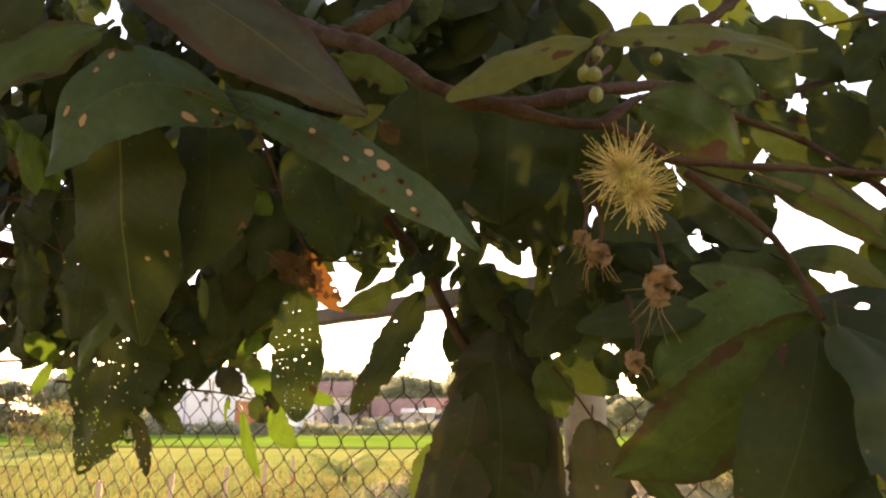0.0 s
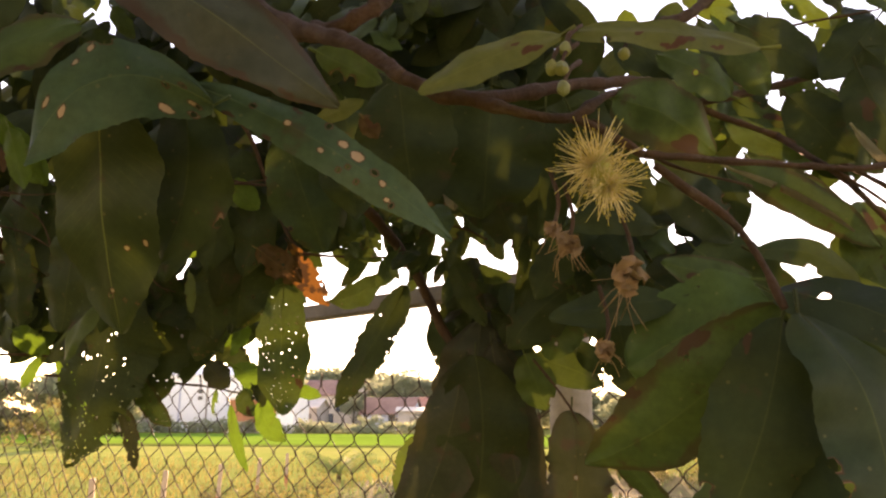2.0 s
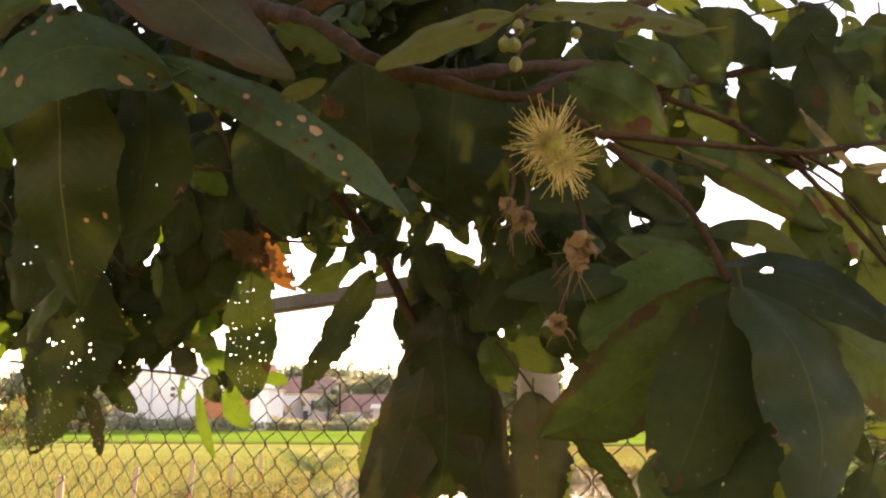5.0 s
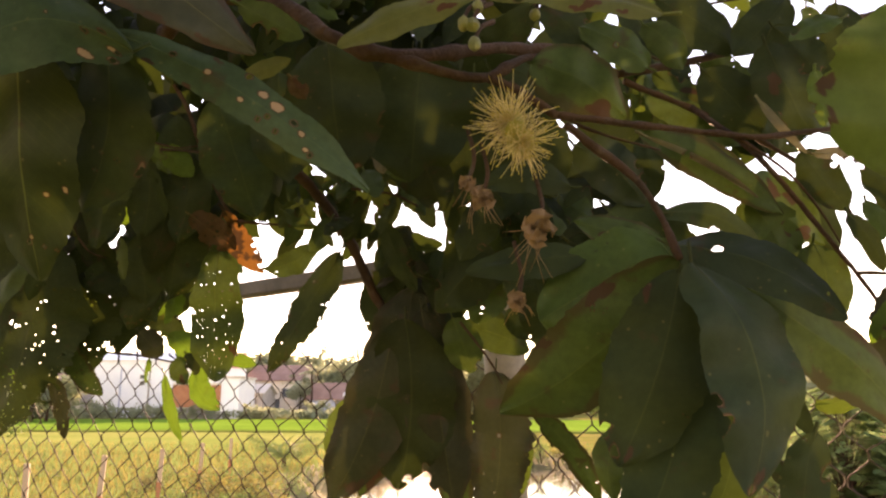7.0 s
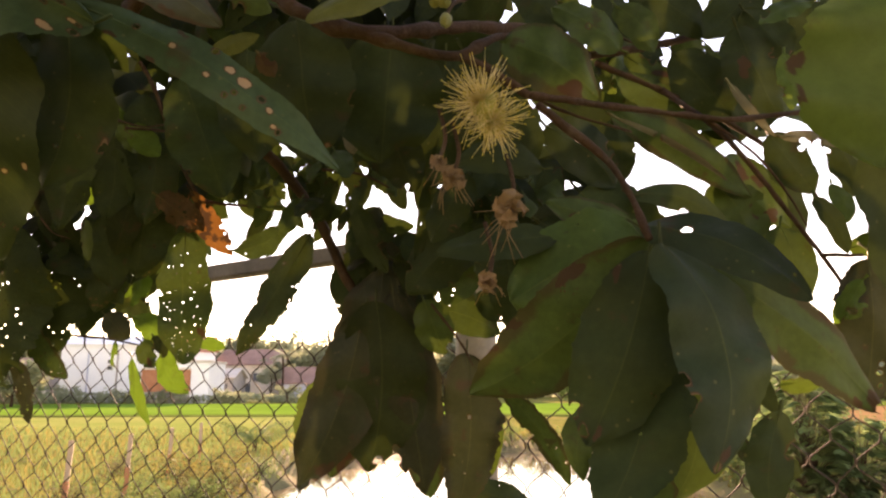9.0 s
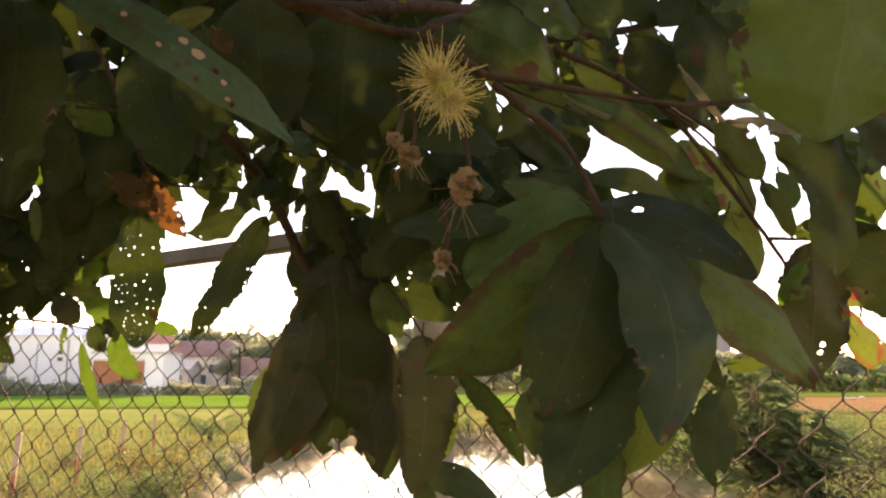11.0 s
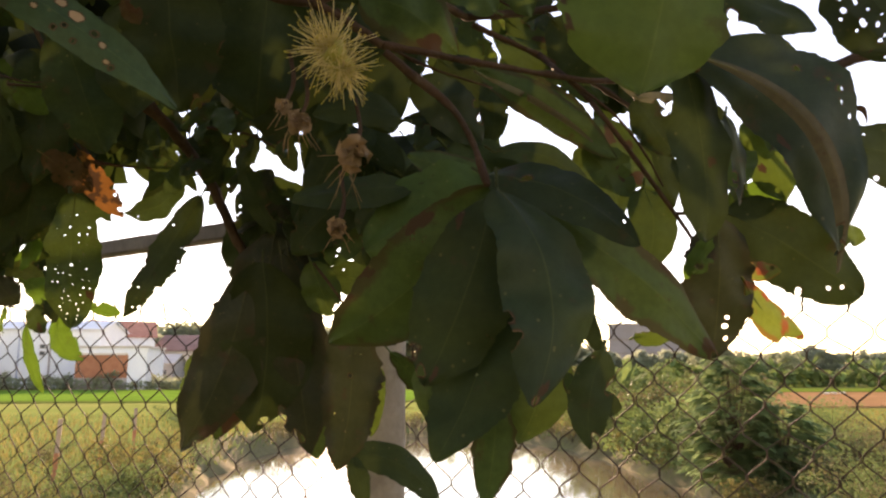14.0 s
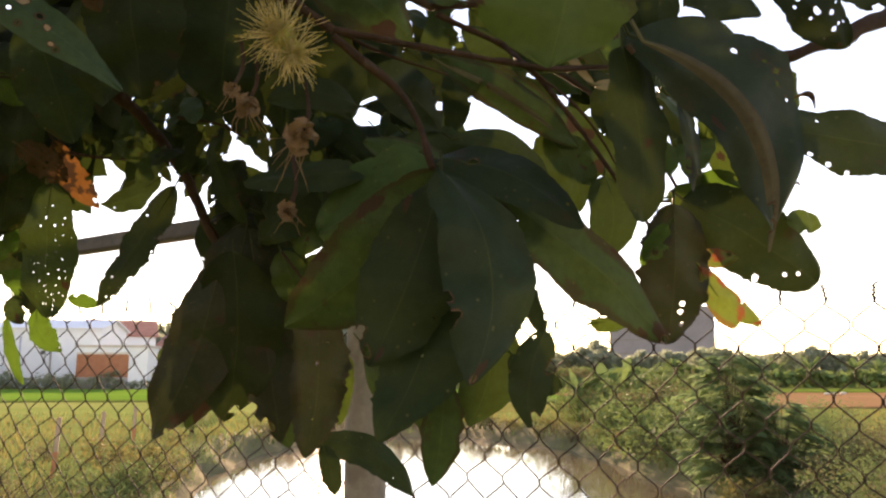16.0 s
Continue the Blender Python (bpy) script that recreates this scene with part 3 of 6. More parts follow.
def feather_bush(label, place, h, w, mat, seed, sprays=150):
    """A bush of arching stems that carry tiers of feathery pinnate fronds."""
    rnd = random.Random(seed)
    ob = thing("bush", label, "bush", place, "wayside bushes")
    wood, leaves = [], []
    for k in range(sprays):
        a, lev = rnd.uniform(0, 6.28), rnd.random()
        tier = min(1.0, max(0.0, lev + 0.05 * math.sin(lev * 40 + a * 3)))
        lump = 0.85 + 0.8 * noise.noise(Vector((math.cos(a) * 1.6, math.sin(a) * 1.6, lev * 6 + seed)))
        r = w * 0.5 * (1.0 - 0.72 * tier ** 1.4) * lump * math.sqrt(rnd.uniform(0.08, 0.75))
        p = Vector((math.cos(a) * r, math.sin(a) * r, h * (0.03 + 0.88 * tier)))
        if k % 12 == 0:
            wood.append(tube(spline([(0, 0, -0.15), p * 0.45 + Vector((0, 0, h * 0.12)), p], 4), [0.010] * 4 + [0.007] * 4 + [0.003], 5))
        leaves.append(spray(p, a + rnd.uniform(-0.8, 0.8), rnd.uniform(0.20, 0.42) * (1 - 0.35 * tier), rnd.uniform(0.5, 1.0), rnd))
    v, f = join(wood)
    part("stem", mesh_from("stem", v, f, BARK, True), BARK, ob)
    v, f = join(leaves)
    part("foliage", mesh_from("foliage", v, f, mat, False, [(0.3, 0.5)] * len(v)), mat, ob)
    return ob


def banana(place, h, seed):
    """A clump of broad upright blades on a short stem."""
    rnd = random.Random(seed)
    ob = thing("banana_plant", "pale green banana plant with broad upright leaves", "banana plant", place, "banana plants")
    v, f = tube([(0, 0, -0.1), (0.02, 0, h * 0.45)], [0.10, 0.06], 8)
    part("stem", mesh_from("stem", v, f, FRESH, True), FRESH, ob)
    for k in range(7):
        a, lean = k * 2.4 + rnd.uniform(-0.3, 0.3), rnd.uniform(0.15, 0.75)
        d, up = Vector((math.cos(a), math.sin(a), 0)), Vector((0, 0, 1))
        side = Vector((-d.y, d.x, 0))
        long = h * rnd.uniform(0.55, 0.75)
        verts = []
        for j in range(9):
            s = j / 8
            c = up * h * 0.4 + d * long * lean * s * (0.5 + s) + up * long * s * (1 - 0.55 * lean * s)
            half = long * 0.14 * math.sin(math.pi * (0.06 + 0.9 * s)) ** 0.6
            verts += [c - side * half + up * half * 0.3, c, c + side * half + up * half * 0.3]
        faces = [(3 * j + i, 3 * j + i + 1, 3 * j + i + 4, 3 * j + i + 3) for j in range(8) for i in range(2)]
        part("leaf", mesh_from("leaf", verts, faces, FRESH, True, [(0.3, 0.5)] * len(verts)), FRESH, ob)


# white warehouse, brick-fronted store and the houses round them
ware = house("white warehouse with small dark windows", (-34.0, 86, 0), 11.0, 8, 6.1, WHITE, WHITE, 1.0, 0, 0, False)
for zz in (4.3, 3.6):
    window(ware, -0.2, -4.05, zz, 0.55, 0.45)
part("downpipe", box(0.5, 0.65, -4.2, -4.01, 0, 5.6), GREYWALL, ware, "grey downpipe")
part("downpipe", box(-2.6, -2.48, -4.2, -4.01, 0, 5.2), BLUE, ware, "blue downpipe")
house("white store with a red brick front", (-25.6, 80, 0), 6.8, 6, 4.0, WHITE, PALEROOF, 0, 0, 0, False, (0.1, 5.0, 3.3, BRICK))
house("white two-storey house with a faded red tiled roof", (-33.0, 102, 0), 8.0, 7, 6.2, WHITE, TILE, 2.0, 2, 20)
house("house with a brown sheet roof", (-24.5, 106, 0), 8.0, 7, 4.6, BEIGE, BROWNROOF, 2.0, 2, -12)
house("low grey house with a pale sheet roof", (-25.6, 93, 0), 5.0, 6, 2.7, GREYWALL, PALEROOF, 1.0, 2)
house("low grey shed with a pale roof", (-11.8, 92, 0), 3.4, 4, 2.3, GREYWALL, PALEROOF, 0.4, 1, 5)
house("blue-walled house with a brown-red roof", (-15.3, 98, 0), 6.4, 6, 2.1, BLUE, BROWNROOF, 1.9, 2, -6)
house("grey house behind a fence of pale columns", (-48.0, 90, 0), 9.0, 7, 3.4, GREYWALL, BROWNROOF, 1.5, 3, 4)
house("small house with an orange tiled roof", (-10.5, 104, 0), 5.0, 6, 3.0, BEIGE, TILE, 1.2, 1)
for k in range(9):
    col = thing("fence_column", "pale plastered fence column", "column", (-52 + k * 1.5, 83, 0), "fence columns")
    part("pillar", box(-0.16, 0.16, -0.16, 0.16, -0.2, 1.9, 0.02), BEIGE, col)
    part("cap", box(-0.22, 0.22, -0.22, 0.22, 1.9, 2.02, 0.02), WHITE, col)

tower = thing("concrete_block", "tall grey concrete building of two stepped blocks", "building", (60.6, 158, 0))
tower.rotation_euler.z = radians(-21)
part("wall", box(-9.9, 5.4, -6, 6, -0.5, 11.4), TOWERWALL, tower)
part("parapet", box(-10.05, 5.4, -6.15, 6.15, 11.403, 11.9), TOWERWALL, tower)
part("stair_block", box(5.403, 11.0, -6.3, 6.3, -0.5, 14.8), TOWERWALL, tower)
part("parapet", box(5.3, 11.1, -6.4, 6.4, 14.803, 15.2), TOWERWALL, tower)
for k in range(3):
    part("storey_band", box(-9.95, 5.35, -6.06, -6.003, 2.8 + 2.8 * k, 3.0 + 2.8 * k), CONCRETE, tower)

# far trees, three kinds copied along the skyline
kinds = [tree("dense broadleaf tree on the skyline, its green paled as haze", 1, 5.0, 4.4, HAZE_TREE_A),
         tree("loose tree on the skyline, its green greyed as haze", 2, 5.6, 3.8, HAZE_TREE_B),
         tree("low rounded dark tree on the skyline", 3, 4.2, 5.0, HAZE_TREE_A)]
rnd = random.Random(11)
first = True
for k in range(46):
    x = -62 + k * 3.1 if k < 24 else 14 + (k - 24) * 5.2
    y = rnd.uniform(108, 122) if k < 24 else rnd.uniform(96, 120)
    s = rnd.uniform(0.75, 1.15) * (1.6 if k < 24 else 0.85)
    src = kinds[k % 3]
    m = pose(x + rnd.uniform(-1, 1), y, 0, 0, 0, rnd.uniform(0, 360)) @ Matrix.Diagonal((s * 1.15, s * 1.15, s, 1))
    if k < 3:
        src.matrix_world = m
    else:
        ob = copy_thing(src, m)
        ob.scale = (s * 1.15, s * 1.15, s)


def hedge(name, label, x0, x1, y, h, count, size, mat, seed):
    """A long far belt of foliage with an uneven top."""
    rnd = random.Random(seed)
    verts, faces = [], []
    for _ in range(count):
        x = rnd.uniform(x0, x1)
        top = h * (0.72 + 0.5 * noise.noise(Vector((x * 0.16, seed, 0))) + 0.25 * noise.noise(Vector((x * 0.7, seed, 5))))
        p = Vector((x, y + rnd.uniform(-1.5, 1.5), max(0.1, top) * rnd.random() ** 0.7))
        a, b = Vector((rnd.gauss(0, 1), rnd.gauss(0, 1), rnd.gauss(0, 1))).normalized() * size, Vector((rnd.gauss(0, 1), rnd.gauss(0, 1), rnd.gauss(0, 1))).normalized() * size * 0.7
        k = len(verts)
        verts += [p - a, p + b, p + a, p - b]
        faces += [(k, k + 1, k + 2), (k, k + 2, k + 3)]
    ob = new(name, mesh_from(name, verts, faces, mat, False, [(0.3, 0.5)] * len(verts)))
    tagged(ob, label, "trees", kind="stuff")


# the far belts get their haze from the paled leaf colour
hedge("far_wood", "belt of far trees with haze painted into its pale green", -80, -2, 124, 9.5, 22000, 0.36, HAZE_TREE_B, 3)
hedge("far_wood", "belt of far trees with haze painted into its pale green", -4, 120, 118, 6.4, 46000, 0.38, HAZE_TREE_B, 4)
hedge("hedge", "dark green hedge at the foot of the houses", -62, -6, 77.5, 1.3, 5000, 0.22, HAZE_TREE_A, 5)
hedge("banana_row", "pale green row of broad-leaved plants", 14, 60, 84, 2.6, 2500, 0.5, FRESH, 6)
palm((-15.4, 112, 0), 8.2, "tall palm behind the houses", 4, 2.6)
palm((-6.0, 108, 0), 7.2, "palm on the skyline", 8, 2.4)
palm((66, 112, 0), 4.6, "small palm on the skyline", 9, 1.7)

for k, (x, y, s) in enumerate(((-38, 68, 1.0), (-42.5, 71, 1.2), (-33.5, 62, 0.8), (-47, 74, 1.25), (-52, 72, 1.1))):
    ob = copy_thing(kinds[k % 3], pose(x, y, 0, 0, 0, 70 * k))
    ob.scale = (s * 1.2, s * 1.2, s)
plant("yellowish flowering shrub by the field edge", (-21.5, 36, 0), 2.0, 3.0, FRESH, 61, 1800, 0.16, 10)
plant("yellowish flowering shrub by the field edge", (-25.5, 40, 0), 2.4, 3.4, STRAW, 62, 1800, 0.18, 10)
# bushes round the pond and the far bank
feather_bush("feathery dark green bush on the pond bank", (5.2, 10.5, 0), 1.95, 1.9, FEATHER, 3, 950)
feather_bush("low feathery green bush", (5.75, 10.2, 0), 1.25, 1.5, FEATHER, 5, 480)
plant("brownish green weeds beside the fence", (4.1, 5.4, 0), 0.85, 1.3, OLIVE, 6, 7000, 0.026, 16)
plant("brownish green weeds beside the fence", (3.1, 6.0, 0), 0.5, 1.0, OLIVE, 7, 3600, 0.025, 14)
plant("brownish green weeds beside the fence", (4.7, 6.4, 0), 0.95, 1.4, BUSH, 8, 7000, 0.028, 16)
for k, (x, y, h, m) in enumerate(((6.2, 9.0, 0.8, OLIVE), (7.0, 10.4, 0.85, BUSH), (8.2, 11.2, 0.9, OLIVE), (6.9, 12.4, 0.95, FRESH), (7.9, 13.4, 0.9, BUSH), (9.2, 14.6, 1.0, FRESH), (7.2, 8.6, 0.85, OLIVE))):
    plant("tangle of green and brown weeds on the bank", (x, y, 0), h, 1.5 + 0.2 * (k % 3), m, 200 + k, 4800, 0.040, 16)
for k, (x, y, h) in enumerate(((5.9, 14.0, 0.9), (6.2, 16.2, 1.0), (6.0, 18.6, 1.0), (6.9, 18.0, 1.3), (7.4, 20.4, 1.4), (6.4, 22.4, 1.4), (8.4, 22.0, 1.6), (7.5, 25.2, 1.7), (9.6, 25.0, 1.7), (7.7, 16.0, 1.2), (8.8, 18.4, 1.3), (10.2, 21.0, 1.5), (11.8, 24.0, 1.5))):
    plant("rank green weeds beyond the pond", (x, y, 0), h, 2.0 + 0.3 * (k % 3), (BUSH, FRESH, BUSH, OLIVE)[k % 4], 40 + k, 2400, 0.095, 12)
plant("weedy clump in the field", (-3.2, 11.4, 0), 0.6, 1.2, STRAW, 17, 1500, 0.06, 10)
plant("weedy clump in the field", (-2.9, 9.6, 0), 0.45, 1.2, BUSH, 18, 1400, 0.05, 10)
for k in range(7):
    plant("shrub at the foot of the far houses", (-43 + k * 5.6, 77 + (k % 3) * 1.5, 0), 1.3 + 0.4 * (k % 2), 3.4, HAZE_TREE_A, 20 + k, 500, 0.32, 7)

for k, (x, y, h) in enumerate(((7.3, 23.2, 1.9), (8.3, 24.4, 2.0), (6.5, 23.6, 1.7), (9.3, 26.4, 2.0), (50.3, 84, 3.8), (55.5, 84, 3.5), (47.0, 86, 3.4), (60.0, 86, 3.6))):
    banana((x, y, 0), h, 70 + k)
for k, (x, y, h, m) in enumerate(((-2.4, 7.6, 0.4, BUSH), (-2.9, 10.4, 0.5, OLIVE), (-3.0, 7.0, 0.35, OLIVE), (-3.4, 12.6, 0.6, BUSH), (-3.6, 8.4, 0.45, OLIVE))):
    plant("thin brownish weeds in the near field", (x, y, 0), h, 1.0, m, 80 + k, 1200, 0.026, 18)
for k in range(3):
    sheet = thing("sack", "pale sack lying on bare earth", "sack", (31.0 + 0.9 * k, 50 + 0.5 * k, 0.05), "sacks")
    bm = bmesh.new()
    bmesh.ops.create_icosphere(bm, subdivisions=2, radius=0.2)
    for v in bm.verts:
        v.co = Vector((v.co.x * 1.3, v.co.y, v.co.z * 0.45 + 0.15)) * (1 + 0.2 * noise.noise(v.co * 3 + Vector((k, 0, 0))))
    part("bag", bm, BEIGE, sheet)

hedge("scrub", "brownish scrub at the field's edge", -60, -34, 60, 2.4, 2600, 0.28, OLIVE, 8)
for k, (x, y, s) in enumerate(((-20.0, 96, 0.8), (-18.2, 100, 0.9), (-22.3, 104, 1.0))):
    ob = copy_thing(kinds[(k + 1) % 3], pose(x, y, 0, 0, 0, 50 * k))
    ob.scale = (s * 0.8, s * 0.8, s)
palm((-18.4, 95, 0), 5.4, "palm among the far houses", 12, 1.9)
for k in range(26):
    turn = radians(-38 + 7.4 * k)
    reach = 1.06 + 0.03 * (k % 3)
    flat = (abs(math.cos(turn)) ** 2.4 + abs(math.sin(turn)) ** 2.4) ** (1 / 2.4)
    plant("straw-coloured weeds fringing the pond", (POND[0] + POND[2] * math.cos(turn) / flat * reach, POND[1] + POND[3] * math.sin(turn) / flat * reach, -0.05), 0.28 + 0.10 * (k % 4), 0.8 + 0.2 * (k % 2), (STRAW, OLIVE, STRAW, FRESH)[k % 4], 120 + k, 700, 0.05, 11)
rnd = random.Random(44)
for k in range(12):
    y = rnd.uniform(9, 20)
    plant("thin dry weeds in the rough field", (-2.6 - rnd.uniform(0.02, 0.22) * y, y, 0), rnd.uniform(0.25, 0.5), rnd.uniform(0.7, 1.3), (BUSH, OLIVE, FRESH)[k % 3], 140 + k, 800, 0.032, 14)

sap = thing("palm_sapling", "young palm with arching pale green fronds", "palm", (-4.2, 19.0, 0))
for k in range(9):
    v, f = frond((0, 0, 0.2), k * 0.72, 1.15, 0.9 + 0.25 * (k % 3), 13, 0.07, 0.45)
    part("frond", mesh_from("frond", v, f, FRESH, False, [(0.3, 0.5)] * len(v)), FRESH, sap)
v, f = tube([(0, 0, -0.1), (0, 0, 0.25)], [0.07, 0.05], 8)
part("stump", mesh_from("stump", v, f, BARK, True), BARK, sap)

# short field posts with a rust-red foot
PALEPOST = surface("pale_concrete", (0.32, 0.23, 0.16), (0.42, 0.31, 0.22), 6, 0.9, relief=0.3, detail_scale=60)
for x, y, h in ((-4.8, 8.8, 0.9), (-4.5, 9.9, 0.92), (-4.4, 11.6, 0.9), (-4.5, 13.7, 0.88), (-4.7, 16.2, 0.85)):
    p = thing("field_post", "short pale concrete post standing in the field", "post", (x, y, 0), "field posts")
    p.rotation_euler = (radians(2.0 * math.sin(y * 3)), radians(2.5 * math.cos(x * 7)), 0.3)
    part("shaft", box(-0.031, 0.031, -0.031, 0.031, 0.42, h, 0.006), PALEPOST, p)
    part("foot", box(-0.033, 0.033, -0.033, 0.033, -0.2, 0.417, 0.006), BRICK, p, "rust-red foot")


def grass():
    """Blades of grass and weeds on the banks and in the near field."""
    rnd = random.Random(9)
    for name, mat, count, lab in (("grass", BUSH, 26000, "green grass blades on the banks and field"), ("dry_grass", STRAW, 15000, "straw-coloured dry grass blades")):
        verts, faces = [], []
        while len(faces) < count * 2:
            y = 3.2 + 26 * rnd.random() ** 1.6
            x = rnd.uniform(-0.62, 0.75) * (y + 2)
            r = pond_depth(x, y)
            if r < 1.04:
                continue
            z = ground_height(x, y)
            h = rnd.uniform(0.05, 0.2) * (0.7 + y / 50)
            a = rnd.uniform(0, 6.28)
            d = Vector((math.cos(a), math.sin(a), 0))
            w = 0.002 + 0.0006 * y
            lean = d * h * rnd.uniform(0.1, 0.6)
            p = Vector((x, y, z - 0.02))
            side = Vector((1, 0, 0)) * w
            k = len(verts)
            verts += [p - side, p + side, p + lean * 0.4 + Vector((0, 0, h * 0.6)) + side * 0.7, p + lean * 0.4 + Vector((0, 0, h * 0.6)) - side * 0.7, p + lean + Vector((0, 0, h))]
            faces += [(k, k + 1, k + 2, k + 3), (k + 3, k + 2, k + 4)]
        ob = new(name, mesh_from(name, verts, faces, mat, False, [(0.3, 0.5)] * len(verts)))
        tagged(ob, lab, "grass", kind="stuff")


grass()


# ---- the rose-apple tree ----
TREE = thing("rose_apple_tree", "rose-apple tree with insect-eaten leaves and a pale flower", "tree", (-1.25, 0.35, 0))
ORIGIN = Vector(TREE.location)
leaf_count = [144]


def leaf_shape(s, skew=0.88, blunt=0.0):
    """Half width of the blade along its length, with a drawn-out or a blunt tip."""
    if s <= 0 or s >= 1:
        return 0.0
    body = math.sin(math.pi * s ** skew) ** (0.62 - 0.17 * blunt)
    return body * (1 - max(0.0, (s - 0.82) / 0.18) ** 1.3 * 0.55 * (1 - blunt))


def leaf(style, base, tip, width, roll=0, bend=0.03, side=0.0, holes=0, bites=0, spots=0, rag=False, fold=0.16, blunt=None, bore=1.0, seed=None,
         low=1.0, high=1.0, eat=(), dry=(), scorch=(), skew=None):
    """One leaf of the tree from stalk to tip. roll turns the blade about its length, bend arches it out of its plane, side within it.
    low and high widen either half; eat, dry and scorch place gaps, dried spots and burnt patches by (length, breadth, radius)."""
    if seed is None:
        leaf_count[0] += 1
        seed = leaf_count[0] * 17
    rnd = random.Random(seed)
    b, t = Vector(base), Vector(tip)
    axis = t - b
    length = axis.length
    u = axis.normalized()
    n = Vector((0, -1, 0.12))
    n = (n - u * n.dot(u)).normalized()
    n.rotate(Matrix.Rotation(radians(roll + rnd.uniform(-8, 8)), 3, u))
    v = n.cross(u)
    chance = rnd.uniform(0.78, 1.0)
    skew = chance if skew is None else skew
    chance = rnd.uniform(0.0, 0.7)
    blunt = chance if blunt is None else blunt
    if not bites and length < 0.2 and not eat:
        bites = rnd.choice((0, 0, 1, 2))
    step = 0.0012 if holes > 20 or dry else (0.0017 if holes + bites + spots + len(eat) + len(scorch) else 0.005)
    rows = max(14, min(200, int(length / step)))
    cols = max(8, min(100, int(width / step)))
    cols += cols % 2
    ph = rnd.uniform(0, 50)
    verts, uvs, flat = [], [], []
    for j in range(rows + 1):
        s = j / rows
        half = 0.5 * width * leaf_shape(s, skew, blunt) + 0.0008
        curve = 4 * s * (1 - s)
        for i in range(cols + 1):
            q = 2 * i / cols - 1
            lobe = 5.0 if q > 0 else 0.0
            edge = 1 + abs(q) * (0.11 * noise.noise(Vector((s * 5 + ph, lobe, 1))) + (0.15 if rag else 0.06) * noise.noise(Vector((s * 13 + ph, lobe, 4))) + (0.12 if rag else 0.05) * noise.noise(Vector((s * 34 + ph, lobe, 9))) + (0.07 if rag else 0.02) * noise.noise(Vector((s * 90 + ph, lobe, 2))))
            x = q * half * edge * (high if q > 0 else low)
            wave = 0.06 * width * noise.noise(Vector((s * 4 + ph, q * 1.2, 7))) + 0.05 * width * abs(q) * math.sin(s * 17 + ph + (1.5 if q > 0 else 0))
            out = bend * length * curve - fold * abs(x) * 0.8 + wave
            flat.append((s * length, x))
            verts.append(b + u * (s * length) + v * (x + side * length * curve) + n * out - ORIGIN)
            uvs.append((0.5 + q * 0.5, s))
    # holes eaten through the blade, and bites out of its margin; each gap has an uneven rim
    gaps = []

    def gap(x, y, r):
        gaps.append((x, y, r, rnd.uniform(0, 6.28), rnd.uniform(0, 6.28), rnd.uniform(0, 6.28)))

    def reach(g, dx, dy):
        a = np.arctan2(dy, dx)
        return g[2] * (1 + 0.24 * np.sin(2 * a + g[3]) + 0.16 * np.sin(3 * a + g[4]) + 0.10 * np.sin(5 * a + g[5]))

    for _ in range(holes):
        s = rnd.uniform(0.08, 0.94)
        x = rnd.uniform(-0.85, 0.85) * 0.5 * width * leaf_shape(s)
        gap(s * length, x, rnd.choice((0.0009, 0.0012, 0.0015, 0.0024 if rnd.random() < 0.4 else 0.0012)) * bore)
    for _ in range(bites):
        s = rnd.uniform(0.2, 0.95)
        x = rnd.choice((-1, 1)) * 0.5 * width * leaf_shape(s)
        for k in range(rnd.choice((1, 2, 3))):
            gap(s * length + rnd.uniform(-0.006, 0.006), x * rnd.uniform(0.92, 1.08), rnd.uniform(0.0012, 0.0042))
    for s, q, r in eat:
        gap(s * length, q * 0.5 * width * leaf_shape(min(s, 0.97), skew, blunt) * (high if q > 0 else low), r)
    grid = np.array(flat)
    dead = np.zeros(len(flat))
    burnt = np.zeros(len(flat))
    dried = [(s, q, r, 1.0) for s, q, r in dry]
    for _ in range(spots):
        dried.append((rnd.uniform(0.12, 0.9), rnd.uniform(-0.8, 0.8), rnd.uniform(0.0014, 0.0030), 1.0))
    for s, q, r, full in dried:
        x = q * 0.5 * width * leaf_shape(s, skew, blunt) * (high if q > 0 else low)
        dx, dy = (grid[:, 0] - s * length) * rnd.uniform(0.7, 1), grid[:, 1] - x
        dead = np.maximum(dead, np.clip(((0.65 * r + 0.35 * reach((0, 0, r, rnd.uniform(0, 6), rnd.uniform(0, 6), 0), dx, dy)) - np.hypot(dx, dy)) / 0.0009 + 0.4, 0, full))
    for s, q, r in scorch:
        x = q * 0.5 * width * leaf_shape(min(s, 0.97), skew, blunt) * (high if q > 0 else low)
        dx, dy = (grid[:, 0] - s * length) * 0.55, grid[:, 1] - x
        burnt = np.maximum(burnt, np.clip((reach((0, 0, r, rnd.uniform(0, 6), rnd.uniform(0, 6), 1.0), dx, dy) - np.hypot(dx, dy)) / (0.35 * r) + 0.3, 0, 1))
    # wide gaps swallow the corners inside them; small round holes open round one corner each
    gone = np.zeros(len(flat), dtype=bool)
    w = cols + 1
    wide, pricked, taken = [], {}, set()
